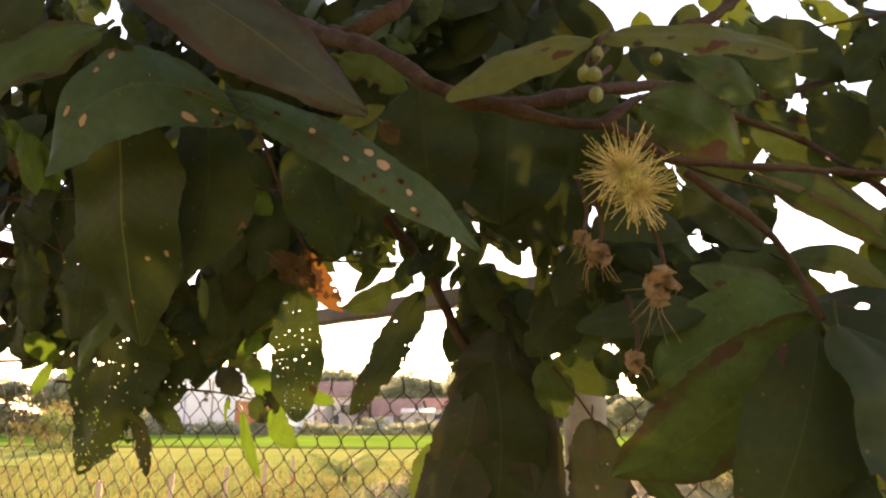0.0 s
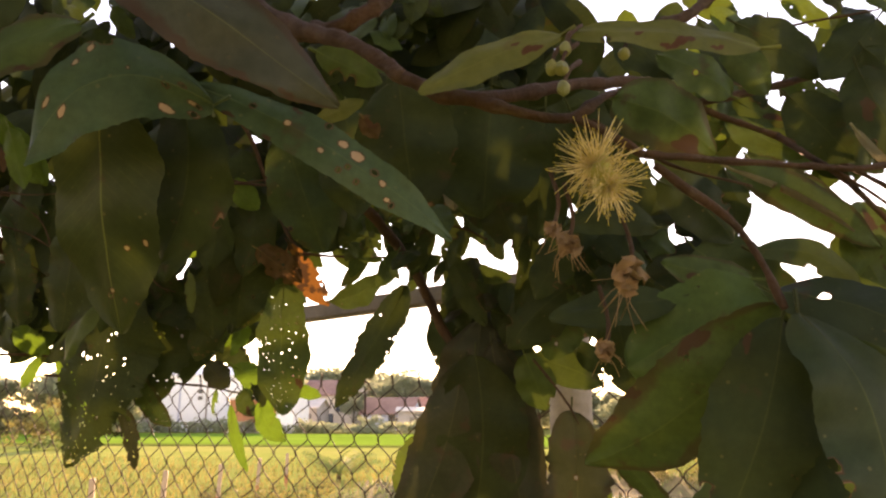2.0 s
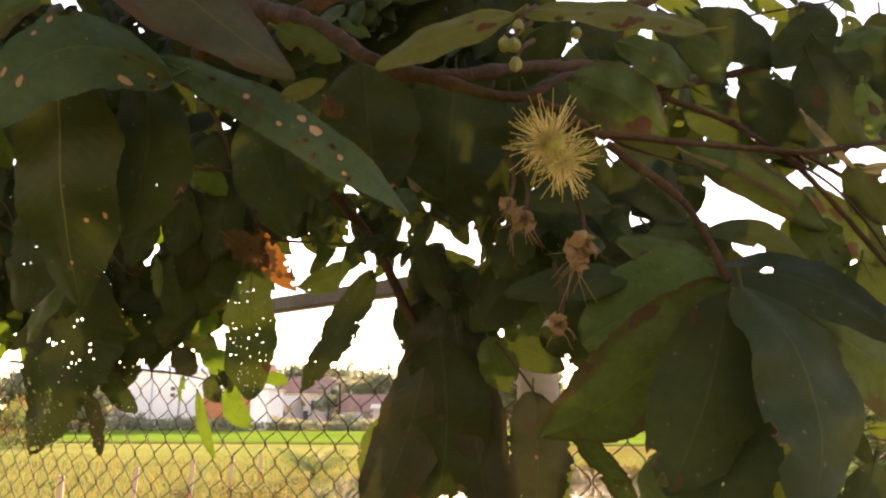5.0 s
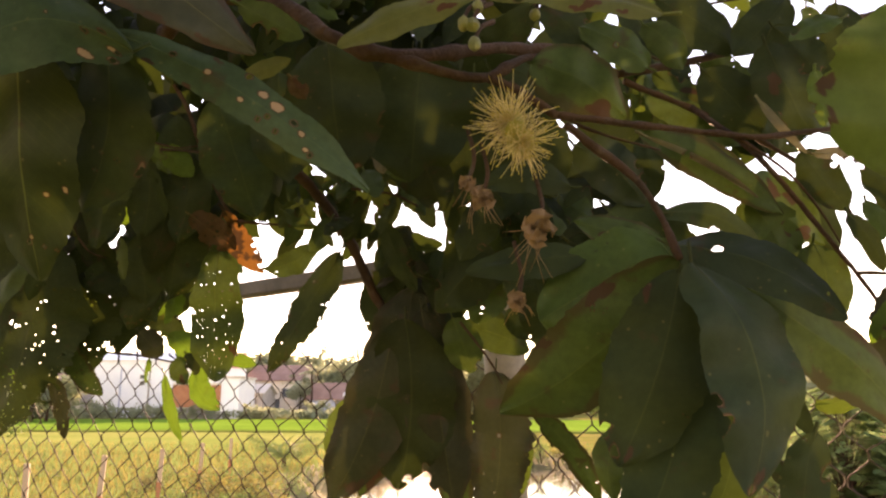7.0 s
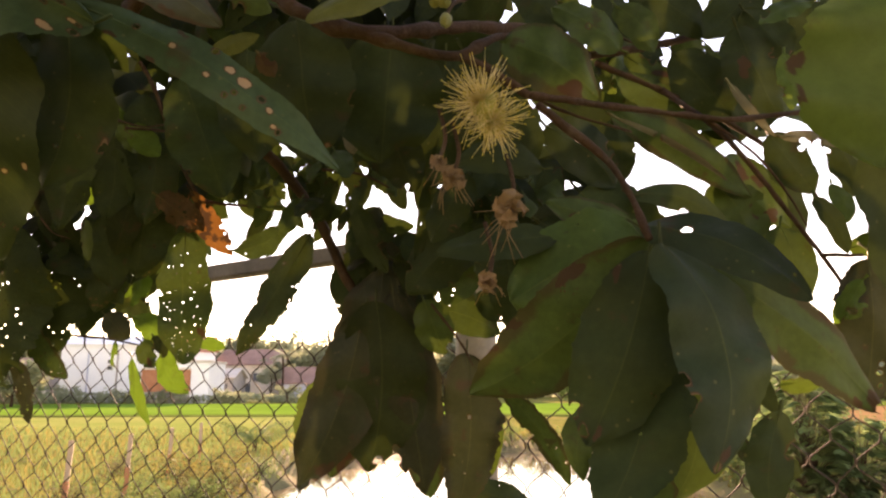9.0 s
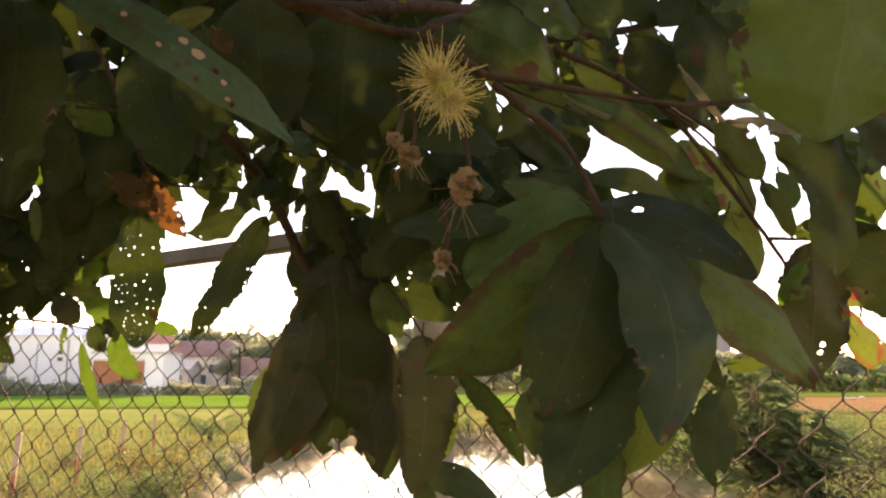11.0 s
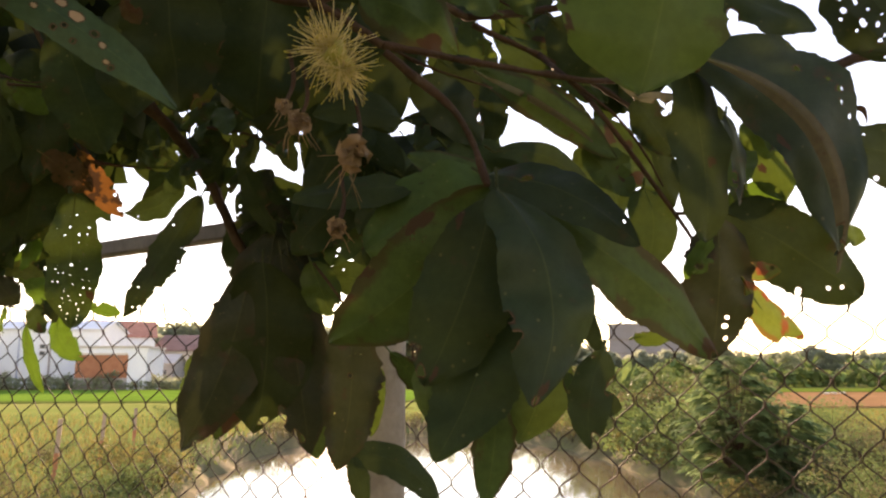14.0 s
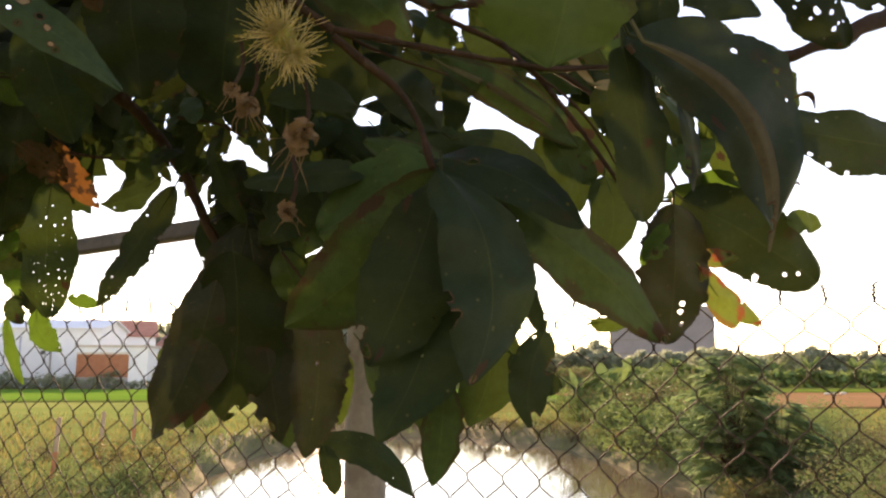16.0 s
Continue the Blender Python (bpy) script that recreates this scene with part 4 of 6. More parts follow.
    for g in gaps:
        dx, dy = grid[:, 0] - g[0], grid[:, 1] - g[1]
        d = np.hypot(dx, dy)
        rim = r = g[2]
        if r > 0.0026:
            wide.append(g)
            rim = reach(g, dx, dy)
            gone |= d < rim * 0.98
        else:
            k = int(d.argmin())
            j, i = divmod(k, w)
            ring = [k - w - 1, k - w, k - w + 1, k - 1, k, k + 1, k + w - 1, k + w, k + w + 1]
            if not 1 <= j < rows or not 1 <= i < cols or taken.intersection(ring):
                continue
            taken.update(k + a * w + c for a in range(-2, 3) for c in range(-2, 3))
            pricked[k] = (ring, r)
            d = np.hypot(grid[:, 0] - grid[k, 0], grid[:, 1] - grid[k, 1])
        if length < 0.3 and holes < 30:
            dead = np.maximum(dead, np.clip((rim + 0.0008 - d) / 0.0006, 0, 0.45))
    shut = set()
    for k, (ring, r) in pricked.items():
        if gone[ring].any():
            continue
        shut.update((k, k - 1, k - w, k - w - 1))
        long = rnd.uniform(0.7, 1.3)
        for q in ring:
            if q != k:
                dx, dy = flat[q][0] - flat[k][0], flat[q][1] - flat[k][1]
                stretch = r * (long if abs(dx) > abs(dy) else 1 / long) / (math.hypot(dx, dy) or 1e-6) - 1
                verts[q] = verts[q] + u * dx * stretch + v * dy * stretch
    faces = []
    moved = {}
    for j in range(rows):
        for i in range(cols):
            a = j * w + i
            if a in shut:
                continue
            quad = (a, a + 1, a + w + 1, a + w)
            inside = [k for k in quad if gone[k]]
            if len(inside) >= 3:
                continue
            faces.append(quad)
            for k in inside:
                moved[k] = True
    # corners left inside a gap are drawn out to its rim
    for k in moved:
        px, py = flat[k]
        best = min(wide, key=lambda g: math.hypot(px - g[0], py - g[1]) - float(reach(g, px - g[0], py - g[1])))
        d = math.hypot(px - best[0], py - best[1]) or 1e-6
        shift = min(float(reach(best, px - best[0], py - best[1])) / d - 1, 0.0025 / d)
        verts[k] = verts[k] + u * ((px - best[0]) * shift) + v * ((py - best[1]) * shift)
    # the stalk runs on into a raised midrib
    back = b - u * min(0.014, length * 0.1) + n * 0.002
    rib = [back - ORIGIN] + [verts[j * w + cols // 2] - n * 0.0006 for j in range(0, int(rows * 0.35), max(1, rows // 12))]
    rv, rf = tube(rib, [0.0013 - 0.0010 * k / len(rib) for k in range(len(rib))], 4)
    k = len(verts)
    verts += rv
    uvs += [(0.5, 0.5)] * len(rv)
    faces += [tuple(i + k for i in q) for q in rf]
    me = mesh_from("leaf", verts, faces, LEAF[style], True, uvs)
    for name, values in (("dead", dead), ("burnt", burnt)):
        mark = me.attributes.new(name, "FLOAT", "POINT")
        mark.data.foreach_set("value", np.concatenate([values, np.zeros(len(verts) - len(values))]).astype(np.float32))
    return part("leaf", me, LEAF[style], TREE)


def limb(points, r0, r1, name="branch"):
    """A tapering branch with leaf-scar knots and a slightly crooked run."""
    line = spline(points, 12)
    n = len(line) - 1
    radii = []
    for k in range(n + 1):
        p = line[k]
        r = (r0 + (r1 - r0) * k / n) * (1 + 0.16 * noise.noise(p * 55) + 0.12 * noise.noise(p * 160))
        knot = math.sin(p.x * 95 + p.z * 60 + r0 * 2000)
        radii.append(r * (1 + 0.3 * max(0.0, knot - 0.8) / 0.2))
    line = [p + 0.35 * r0 * Vector(noise.noise_vector(p * 32)) + 0.15 * r0 * Vector(noise.noise_vector(p * 110)) - ORIGIN for p in line]
    v, f = tube(line, radii, 10 if r0 > 0.004 else 7)
    return part(name, mesh_from(name, v, f, BARK, True), BARK, TREE)


def twig(points, r0, r1):
    return limb(points, r0, r1, "twig")


CROWN = {}  # vertices, faces and uvs of the inner leaves, by colour


# chinks through the crown: from, to, half width
CHINKS = [(Vector(a), Vector(b), r) for a, b, r in (
    ((0.020, 0.750, 1.800), (0.000, 0.950, 1.842), 0.011), ((0.047, 0.860, 1.775), (0.040, 0.920, 1.784), 0.011),
    ((-0.012, 0.890, 1.760), (-0.018, 0.970, 1.772), 0.004), ((-0.078, 0.870, 1.794), (-0.090, 0.960, 1.811), 0.006),
    ((-0.041, 0.865, 1.801), (-0.054, 0.975, 1.826), 0.004), ((0.091, 0.910, 1.684), (0.087, 0.960, 1.691), 0.007),
    ((0.113, 0.910, 1.688), (0.112, 0.960, 1.695), 0.007), ((0.068, 0.900, 1.715), (0.080, 0.970, 1.727), 0.004),
    ((0.237, 0.790, 1.787), (0.262, 0.930, 1.823), 0.009), ((0.417, 0.820, 1.958), (0.434, 0.870, 1.977), 0.007),
    ((0.167, 0.777, 1.975), (0.199, 1.085, 2.130), 0.007), ((0.323, 0.900, 2.053), (0.361, 1.044, 2.128), 0.007))]


def beside_chinks(base, run, width):
    """Moves a leaf aside until it borders the chinks instead of closing them."""
    for _ in range(6):
        worst, push = 0.0, None
        for a, b, r in CHINKS:
            ab = b - a
            for k in range(7):
                s = k / 6
                p = base + run * s
                f = min(1.0, max(0.0, (p - a).dot(ab) / ab.length_squared))
                off = p - a - ab * f
                close = r + 0.40 * width * leaf_shape(s) - off.length
                if close > worst:
                    worst, push = close, Vector((off.x, 0.0, off.z))
        if push is None:
            return base
        base = base + push.normalized() * (worst + 0.001)
    return None


def mass(centre, spread, count, seed, styles, size, single=False):
    """Leaves deep in the crown, past counting: folded blades gathered by colour. Those nearer the path are single leaves.
    None of them closes a chink of open sky."""
    rnd = random.Random(seed)
    for _ in range(count):
        style = rnd.choice(styles)
        verts, faces, uvs = CROWN.setdefault(style, ([], [], []))
        length = rnd.uniform(*size)
        width = length * rnd.uniform(0.36, 0.48)
        u = Vector((rnd.uniform(-0.9, 0.9), rnd.uniform(-0.5, 0.3), -rnd.uniform(0.35, 1.0))).normalized()
        p = Vector(centre) + Vector([rnd.uniform(-1, 1) * k for k in spread]) - u * length * 0.5 - ORIGIN
        n = Vector((rnd.uniform(-0.5, 0.5), -1, rnd.uniform(-0.3, 0.6)))
        n = (n - u * n.dot(u)).normalized()
        v = n.cross(u)
        p = beside_chinks(p + ORIGIN, u * length, width)
        if p is None:
            continue
        p = p - ORIGIN
        if single:
            leaf(style, p + ORIGIN, p + ORIGIN + u * length, width, rnd.uniform(-35, 35), rnd.uniform(0, 0.12), rnd.uniform(-0.08, 0.08), rnd.choice((0, 0, 1, 3)))
            continue
        bend, ph, first = rnd.uniform(0, 0.14), rnd.uniform(0, 9), len(verts)
        for j in range(15):
            s = j / 14
            half = 0.5 * width * leaf_shape(s) * (1 + 0.1 * noise.noise(Vector((s * 9, ph, 2)))) + 0.0006
            for i in range(7):
                q = i / 3 - 1
                out = bend * length * 4 * s * (1 - s) - 0.14 * abs(q) * half + 0.05 * width * math.sin(s * 11 + ph) * q
                verts.append(p + u * s * length + v * q * half + n * out)
                uvs.append((0.5 + q * 0.5, s))
        for j in range(14):
            for i in range(6):
                a = first + j * 7 + i
                if rnd.random() > 0.010:
                    faces.append((a, a + 1, a + 8, a + 7))


# trunk and the boughs that carry the low branches
limb([(-1.25, 0.35, -0.2), (-1.22, 0.36, 0.6), (-1.15, 0.4, 1.3), (-1.0, 0.5, 1.8), (-0.85, 0.6, 2.2)], 0.075, 0.045, "trunk")
limb([(-1.08, 0.45, 1.55), (-0.85, 0.7, 1.95), (-0.5, 0.78, 2.16), (-0.2, 0.78, 2.14)], 0.03, 0.016, "bough")
limb([(-1.0, 0.5, 1.75), (-0.9, 0.95, 1.9), (-0.7, 1.2, 1.86), (-0.5, 1.2, 1.82)], 0.022, 0.006, "bough")
limb([(-0.85, 0.6, 2.2), (-0.3, 0.7, 2.42), (0.3, 0.75, 2.35), (0.7, 0.8, 2.1)], 0.04, 0.012, "bough")
# three unseen boughs added to carry the shading crown overhead
limb([(-0.95, 0.5, 2.0), (-0.7, 0.1, 2.5), (-0.4, -0.3, 2.75), (0.3, -0.5, 2.85)], 0.04, 0.012, "bough")
limb([(-0.9, 0.55, 2.1), (-0.5, 0.3, 2.6), (0.1, 0.2, 2.85), (0.6, 0.3, 2.8)], 0.035, 0.01, "bough")
limb([(-0.8, -0.05, 2.4), (-0.7, -0.7, 2.5), (-0.5, -1.3, 2.4), (0.1, -1.5, 2.3)], 0.025, 0.008, "bough")
limb([(0.7, 0.8, 2.1), (0.75, 0.7, 1.95), (0.62, 0.62, 1.85), (0.5, 0.6, 1.8)], 0.012, 0.004, "bough")
limb([(-0.211, 0.693, 2.039), (-0.119, 0.593, 1.929), (-0.045, 0.511, 1.865), (0.003, 0.475, 1.819)], 0.0080, 0.0050)
limb([(0.003, 0.475, 1.819), (0.034, 0.471, 1.803), (0.062, 0.483, 1.807), (0.114, 0.533, 1.837), (0.181, 0.614, 1.873), (0.233, 0.669, 1.878)], 0.0050, 0.0038)
limb([(0.233, 0.669, 1.878), (0.303, 0.703, 1.904), (0.415, 0.745, 1.950), (0.591, 0.827, 2.031)], 0.0038, 0.0032)
limb([(0.240, 0.671, 1.873), (0.307, 0.692, 1.853), (0.389, 0.726, 1.830), (0.467, 0.763, 1.791), (0.526, 0.803, 1.733)], 0.0030, 0.0018)
limb([(0.034, 0.471, 1.803), (0.072, 0.477, 1.795), (0.108, 0.490, 1.795), (0.134, 0.518, 1.821), (0.181, 0.614, 1.873)], 0.0038, 0.0026)
twig([(0.108, 0.490, 1.795), (0.134, 0.505, 1.788), (0.155, 0.510, 1.776)], 0.0032, 0.0024)
twig([(0.155, 0.510, 1.776), (0.200, 0.534, 1.780), (0.268, 0.572, 1.787), (0.333, 0.599, 1.792), (0.415, 0.640, 1.814), (0.522, 0.700, 1.839)], 0.0026, 0.0020)
twig([(0.157, 0.487, 1.760), (0.197, 0.493, 1.730), (0.213, 0.488, 1.706), (0.223, 0.475, 1.669)], 0.0028, 0.0020)
limb([(0.306, 0.692, 1.854), (0.315, 0.630, 1.807), (0.333, 0.602, 1.770), (0.364, 0.605, 1.729), (0.402, 0.610, 1.679), (0.417, 0.612, 1.656)], 0.0028, 0.0016)
twig([(0.400, 0.609, 1.683), (0.430, 0.607, 1.683)], 0.0020, 0.0012)
limb([(-0.283, 0.891, 2.040), (-0.188, 0.754, 2.005), (-0.095, 0.669, 1.964), (-0.052, 0.668, 1.990), (-0.025, 0.707, 2.055)], 0.0100, 0.0060)
limb([(-0.144, 0.825, 1.878), (-0.097, 0.884, 1.843), (-0.053, 0.916, 1.788), (-0.012, 0.933, 1.707), (0.017, 0.919, 1.677)], 0.0070, 0.0050)
twig([(-0.290, 0.952, 1.997), (-0.271, 0.960, 1.961), (-0.245, 0.975, 1.887), (-0.215, 0.987, 1.828), (-0.185, 0.990, 1.817), (-0.095, 0.992, 1.813)], 0.0030, 0.0016)
twig([(-0.428, 1.016, 1.922), (-0.328, 0.968, 1.913), (-0.234, 0.971, 1.908)], 0.0022, 0.0015)
twig([(-0.659, 1.165, 1.670), (-0.521, 1.168, 1.662), (-0.417, 1.172, 1.655), (-0.348, 1.175, 1.643)], 0.0024, 0.0012)
twig([(-0.694, 1.031, 1.929), (-0.595, 1.045, 1.913), (-0.514, 1.058, 1.889)], 0.0024, 0.0015)
twig([(-0.729, 1.086, 1.901), (-0.600, 1.106, 1.868), (-0.506, 1.123, 1.834)], 0.0020, 0.0012)
twig([(0.326, 0.400, 1.722), (0.330, 0.401, 1.718)], 0.0020, 0.0014)
limb([(0.191, 0.605, 1.915), (0.219, 0.623, 1.939), (0.260, 0.658, 1.984)], 0.0060, 0.0040)
twig([(-0.767, 1.179, 1.703), (-0.686, 1.186, 1.703), (-0.614, 1.196, 1.690)], 0.0025, 0.0016)
twig([(-0.028, 0.810, 1.811), (0.014, 0.807, 1.805), (0.044, 0.807, 1.790)], 0.0018, 0.0010)
twig([(0.311, 0.709, 1.965), (0.356, 0.711, 1.975), (0.419, 0.714, 1.986)], 0.0016, 0.0009)
twig([(0.124, 0.512, 1.801), (0.177, 0.542, 1.780), (0.241, 0.570, 1.771)], 0.0016, 0.0008)
twig([(0.308, 0.595, 1.791), (0.348, 0.601, 1.764), (0.375, 0.608, 1.733), (0.391, 0.613, 1.707)], 0.0014, 0.0008)
twig([(0.250, 0.718, 1.937), (0.300, 0.723, 1.915), (0.362, 0.722, 1.924)], 0.0013, 0.0008)
twig([(0.089, 0.800, 1.665), (0.105, 0.800, 1.645), (0.121, 0.800, 1.623), (0.132, 0.800, 1.602)], 0.0014, 0.0010)
twig([(-0.670, 1.000, 1.875), (-0.608, 1.000, 1.858), (-0.556, 1.000, 1.833), (-0.516, 1.000, 1.840)], 0.0014, 0.0007)
twig([(-0.668, 1.020, 1.823), (-0.607, 1.020, 1.814), (-0.571, 1.020, 1.793)], 0.0014, 0.0007)
twig([(-0.632, 1.000, 1.907), (-0.586, 1.000, 1.874), (-0.562, 1.000, 1.817), (-0.557, 1.000, 1.746)], 0.0016, 0.0008)
twig([(-0.644, 0.980, 1.914), (-0.593, 0.980, 1.907), (-0.536, 0.980, 1.909)], 0.0012, 0.0007)
twig([(-0.413, 0.980, 1.795), (-0.395, 0.980, 1.776), (-0.372, 0.980, 1.768)], 0.0010, 0.0006)
twig([(-0.301, 0.920, 1.906), (-0.267, 0.920, 1.898), (-0.238, 0.920, 1.901)], 0.0012, 0.0008)


# leaves, those close to the path first
leaf("edge", (0.233, 0.505, 1.672), (0.118, 0.600, 1.575), 0.066, side=0.05, roll=-8, bend=0.06, blunt=0.2, skew=0.80, bore=0.7, holes=1, scorch=((0.45, 0.9, 0.0056), (0.62, -0.95, 0.0043), (0.30, -0.9, 0.0062), (0.2, 0.8, 0.0037), (0.75, -0.9, 0.0025)), eat=((0.33, -0.55, 0.0011), (0.36, -0.75, 0.0015)), seed=5007)
leaf("green", (0.235, 0.535, 1.682), (0.146, 0.560, 1.640), 0.070, side=-0.03, roll=12, bend=0.05, blunt=1, skew=0.72, holes=3, bore=0.6, seed=5014)
leaf("dark", (0.229, 0.500, 1.667), (0.185, 0.500, 1.545), 0.063, side=0.04, roll=6, bend=0.05, blunt=0.3, holes=1, bore=0.7, scorch=((0.16, -0.85, 0.0034), (0.93, 0.2, 0.0025)), eat=((0.86, -0.95, 0.004), (0.94, -0.7, 0.003)), seed=5021)
leaf("dark", (0.233, 0.525, 1.620), (0.191, 0.500, 1.499), 0.058, side=0.09, roll=15, bend=0.04, blunt=0.3, holes=3, bore=0.8, rag=True, seed=5028)
leaf("blue", (0.228, 0.470, 1.666), (0.242, 0.445, 1.534), 0.058, side=0.15, roll=-6, bend=0.06, blunt=0.2, skew=0.9, eat=((0.62, -1.0, 0.003), (0.72, -1.0, 0.0045), (0.55, -1.0, 0.002), (0.97, 0.0, 0.002)), scorch=((0.93, 0.3, 0.0025),), seed=5035)
leaf("green", (0.266, 0.540, 1.591), (0.255, 0.560, 1.504), 0.043, side=0.11, roll=20, blunt=0.3, seed=5042)
leaf("edge", (0.235, 0.530, 1.537), (0.228, 0.540, 1.466), 0.027, side=0.03, roll=15, blunt=0.2, rag=True, seed=5049)
leaf("green", (0.210, 0.550, 1.572), (0.193, 0.560, 1.517), 0.023, side=-0.19, roll=20, rag=True, seed=5056)
leaf("blue", (0.225, 0.500, 1.682), (0.317, 0.470, 1.631), 0.036, side=0.07, roll=-14, bend=0.09, holes=2, bore=0.7, eat=((0.24, 0.1, 0.0028),), blunt=0.4, seed=5063)
leaf("edge", (0.257, 0.525, 1.674), (0.401, 0.555, 1.564), 0.056, side=0.01, roll=-10, bend=0.06, blunt=0.35, scorch=((0.13, -0.4, 0.006), (0.06, 0.3, 0.004), (0.97, 0.2, 0.007), (0.90, -0.9, 0.004), (0.62, 0.95, 0.003)), eat=((0.99, 0.0, 0.003),), holes=1, bore=0.7, seed=5070)
leaf("dark", (0.211, 0.620, 1.737), (0.299, 0.640, 1.661), 0.071, side=-0.01, roll=5, blunt=0.5, seed=5077)
leaf("dark", (0.174, 0.600, 1.707), (0.244, 0.620, 1.666), 0.041, side=0.01, roll=5, blunt=0.5, seed=5084)
leaf("dark", (0.291, 0.468, 1.567), (0.280, 0.466, 1.509), 0.025, side=-0.07, roll=15, bend=0.06, blunt=0.1, eat=((0.35, 1.0, 0.004), (0.9, 0.9, 0.003)), holes=1, bore=0.6, seed=5091)
leaf("dark", (0.282, 0.470, 1.538), (0.301, 0.469, 1.532), 0.014, roll=10, blunt=0.5, seed=5098)
leaf("dark", (0.288, 0.500, 1.599), (0.291, 0.470, 1.564), 0.011, side=-0.02, roll=40, bend=0.05, blunt=0.1, seed=5105)
leaf("edge", (0.276, 0.500, 1.553), (0.282, 0.490, 1.534), 0.009, roll=30, bend=0.1, rag=True, seed=5112)
leaf("dark", (0.327, 0.412, 1.727), (0.340, 0.425, 1.626), 0.036, side=0.03, roll=-6, bend=0.02, fold=0.08, blunt=0.9, skew=0.95, scorch=((0.56, 0.25, 0.0019),), holes=0, seed=5126)
leaf("blue", (0.328, 0.402, 1.730), (0.411, 0.415, 1.618), 0.076, side=0.18, roll=0, bend=0.04, low=0.6, high=1.3, skew=0.8, blunt=0.2, eat=((0.30, 0.62, 0.0020), (0.27, 0.55, 0.0016), (0.42, 0.75, 0.0016), (0.47, 0.8, 0.0020), (0.52, 0.72, 0.0014), (0.60, 0.85, 0.0014)), scorch=((0.5, -0.7, 0.0025),), seed=5133)
leaf("pale", (0.333, 0.395, 1.722), (0.400, 0.400, 1.606), 0.008, side=0.19, roll=25, bend=0.05, fold=0.5, seed=5140)
leaf("dark", (0.449, 0.625, 1.689), (0.555, 0.610, 1.616), 0.066, side=0.02, roll=8, blunt=1, skew=0.85, eat=((0.80, -0.45, 0.0018), (0.835, -0.3, 0.0018), (0.87, -0.15, 0.0018), (0.9, 0.0, 0.0017), (0.66, -0.9, 0.003)), seed=5147)
leaf("brown", (0.430, 0.600, 1.679), (0.427, 0.620, 1.565), 0.055, side=0.03, roll=12, blunt=0.5, rag=True, eat=((0.70, 0.3, 0.0022), (0.76, 0.35, 0.0025), (0.80, 0.4, 0.002), (0.86, 0.55, 0.0018)), holes=2, bore=0.7, seed=5154)
leaf("fresh", (0.428, 0.605, 1.663), (0.404, 0.610, 1.629), 0.016, roll=10, rag=True, seed=5161)
leaf("fresh", (0.404, 0.592, 1.632), (0.421, 0.592, 1.642), 0.008, roll=10, rag=True, bites=2, seed=5168)
leaf("red", (0.451, 0.600, 1.625), (0.514, 0.630, 1.583), 0.027, side=-0.12, roll=12, bites=2, scorch=((0.3, 0.9, 0.0031), (0.6, 0.95, 0.0025), (0.97, 0.3, 0.0025)), seed=5175)
leaf("red", (0.452, 0.610, 1.635), (0.492, 0.620, 1.638), 0.015, roll=20, scorch=((0.5, 0.0, 0.0037),), seed=5182)
leaf("light", (0.521, 0.590, 1.666), (0.557, 0.600, 1.664), 0.019, roll=10, blunt=0.1, seed=5189)
leaf("dark", (0.505, 0.560, 1.696), (0.516, 0.560, 1.685), 0.006, roll=20, blunt=0, seed=5196)
leaf("dark", (0.483, 0.545, 1.729), (0.652, 0.560, 1.712), 0.053, side=-0.02, roll=-6, blunt=0.7, eat=((0.2, -0.85, 0.0018), (0.3, -0.9, 0.0022), (0.4, -0.95, 0.002), (0.26, 0.6, 0.0012)), holes=2, bore=0.7, seed=5203)
leaf("orange", (0.481, 0.500, 1.734), (0.496, 0.500, 1.726), 0.003, side=0.44, roll=20, bites=0, eat=((0.98, 0.0, 0.001),), seed=5210)
leaf("dark", (0.504, 0.545, 1.851), (0.560, 0.550, 1.798), 0.044, side=0.02, roll=8, holes=18, bore=1.0, eat=((0.5, 0.0, 0.003), (0.62, 0.35, 0.0022)), seed=5217)
leaf("dark", (0.502, 0.500, 1.839), (0.559, 0.500, 1.807), 0.028, roll=8, seed=5224)
leaf("dark", (0.367, 0.470, 1.815), (0.439, 0.460, 1.775), 0.036, side=-0.06, roll=-15, blunt=0.4, seed=5231)
leaf("blue", (0.423, 0.560, 1.751), (0.432, 0.565, 1.680), 0.017, side=0.07, roll=-20, blunt=0.3, seed=5238)
leaf("light", (0.472, 0.620, 1.770), (0.508, 0.630, 1.700), 0.046, side=0.05, roll=10, scorch=((0.55, -0.5, 0.0031), (0.6, 0.5, 0.0019)), bites=2, seed=5245)
leaf("fresh", (0.466, 0.640, 1.709), (0.506, 0.630, 1.704), 0.022, roll=15, rag=True, bites=1, seed=5252)
leaf("green", (0.335, 0.660, 1.756), (0.374, 0.680, 1.688), 0.050, side=0.12, roll=8, scorch=((0.5, 0.55, 0.0037),), bites=1, seed=5259)
leaf("green", (0.392, 0.660, 1.718), (0.385, 0.660, 1.637), 0.042, side=0.12, roll=8, blunt=0.4, seed=5266)
leaf("light", (0.270, 0.285, 1.738), (0.255, 0.292, 1.660), 0.052, side=0.02, roll=5, low=1.5, bend=0.05, blunt=0.05, skew=1.15, scorch=((0.55, -0.95, 0.0031), (0.72, -0.98, 0.0019)), seed=5280)
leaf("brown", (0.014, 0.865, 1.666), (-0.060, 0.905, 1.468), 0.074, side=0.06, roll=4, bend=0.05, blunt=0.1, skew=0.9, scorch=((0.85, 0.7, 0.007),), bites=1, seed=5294)
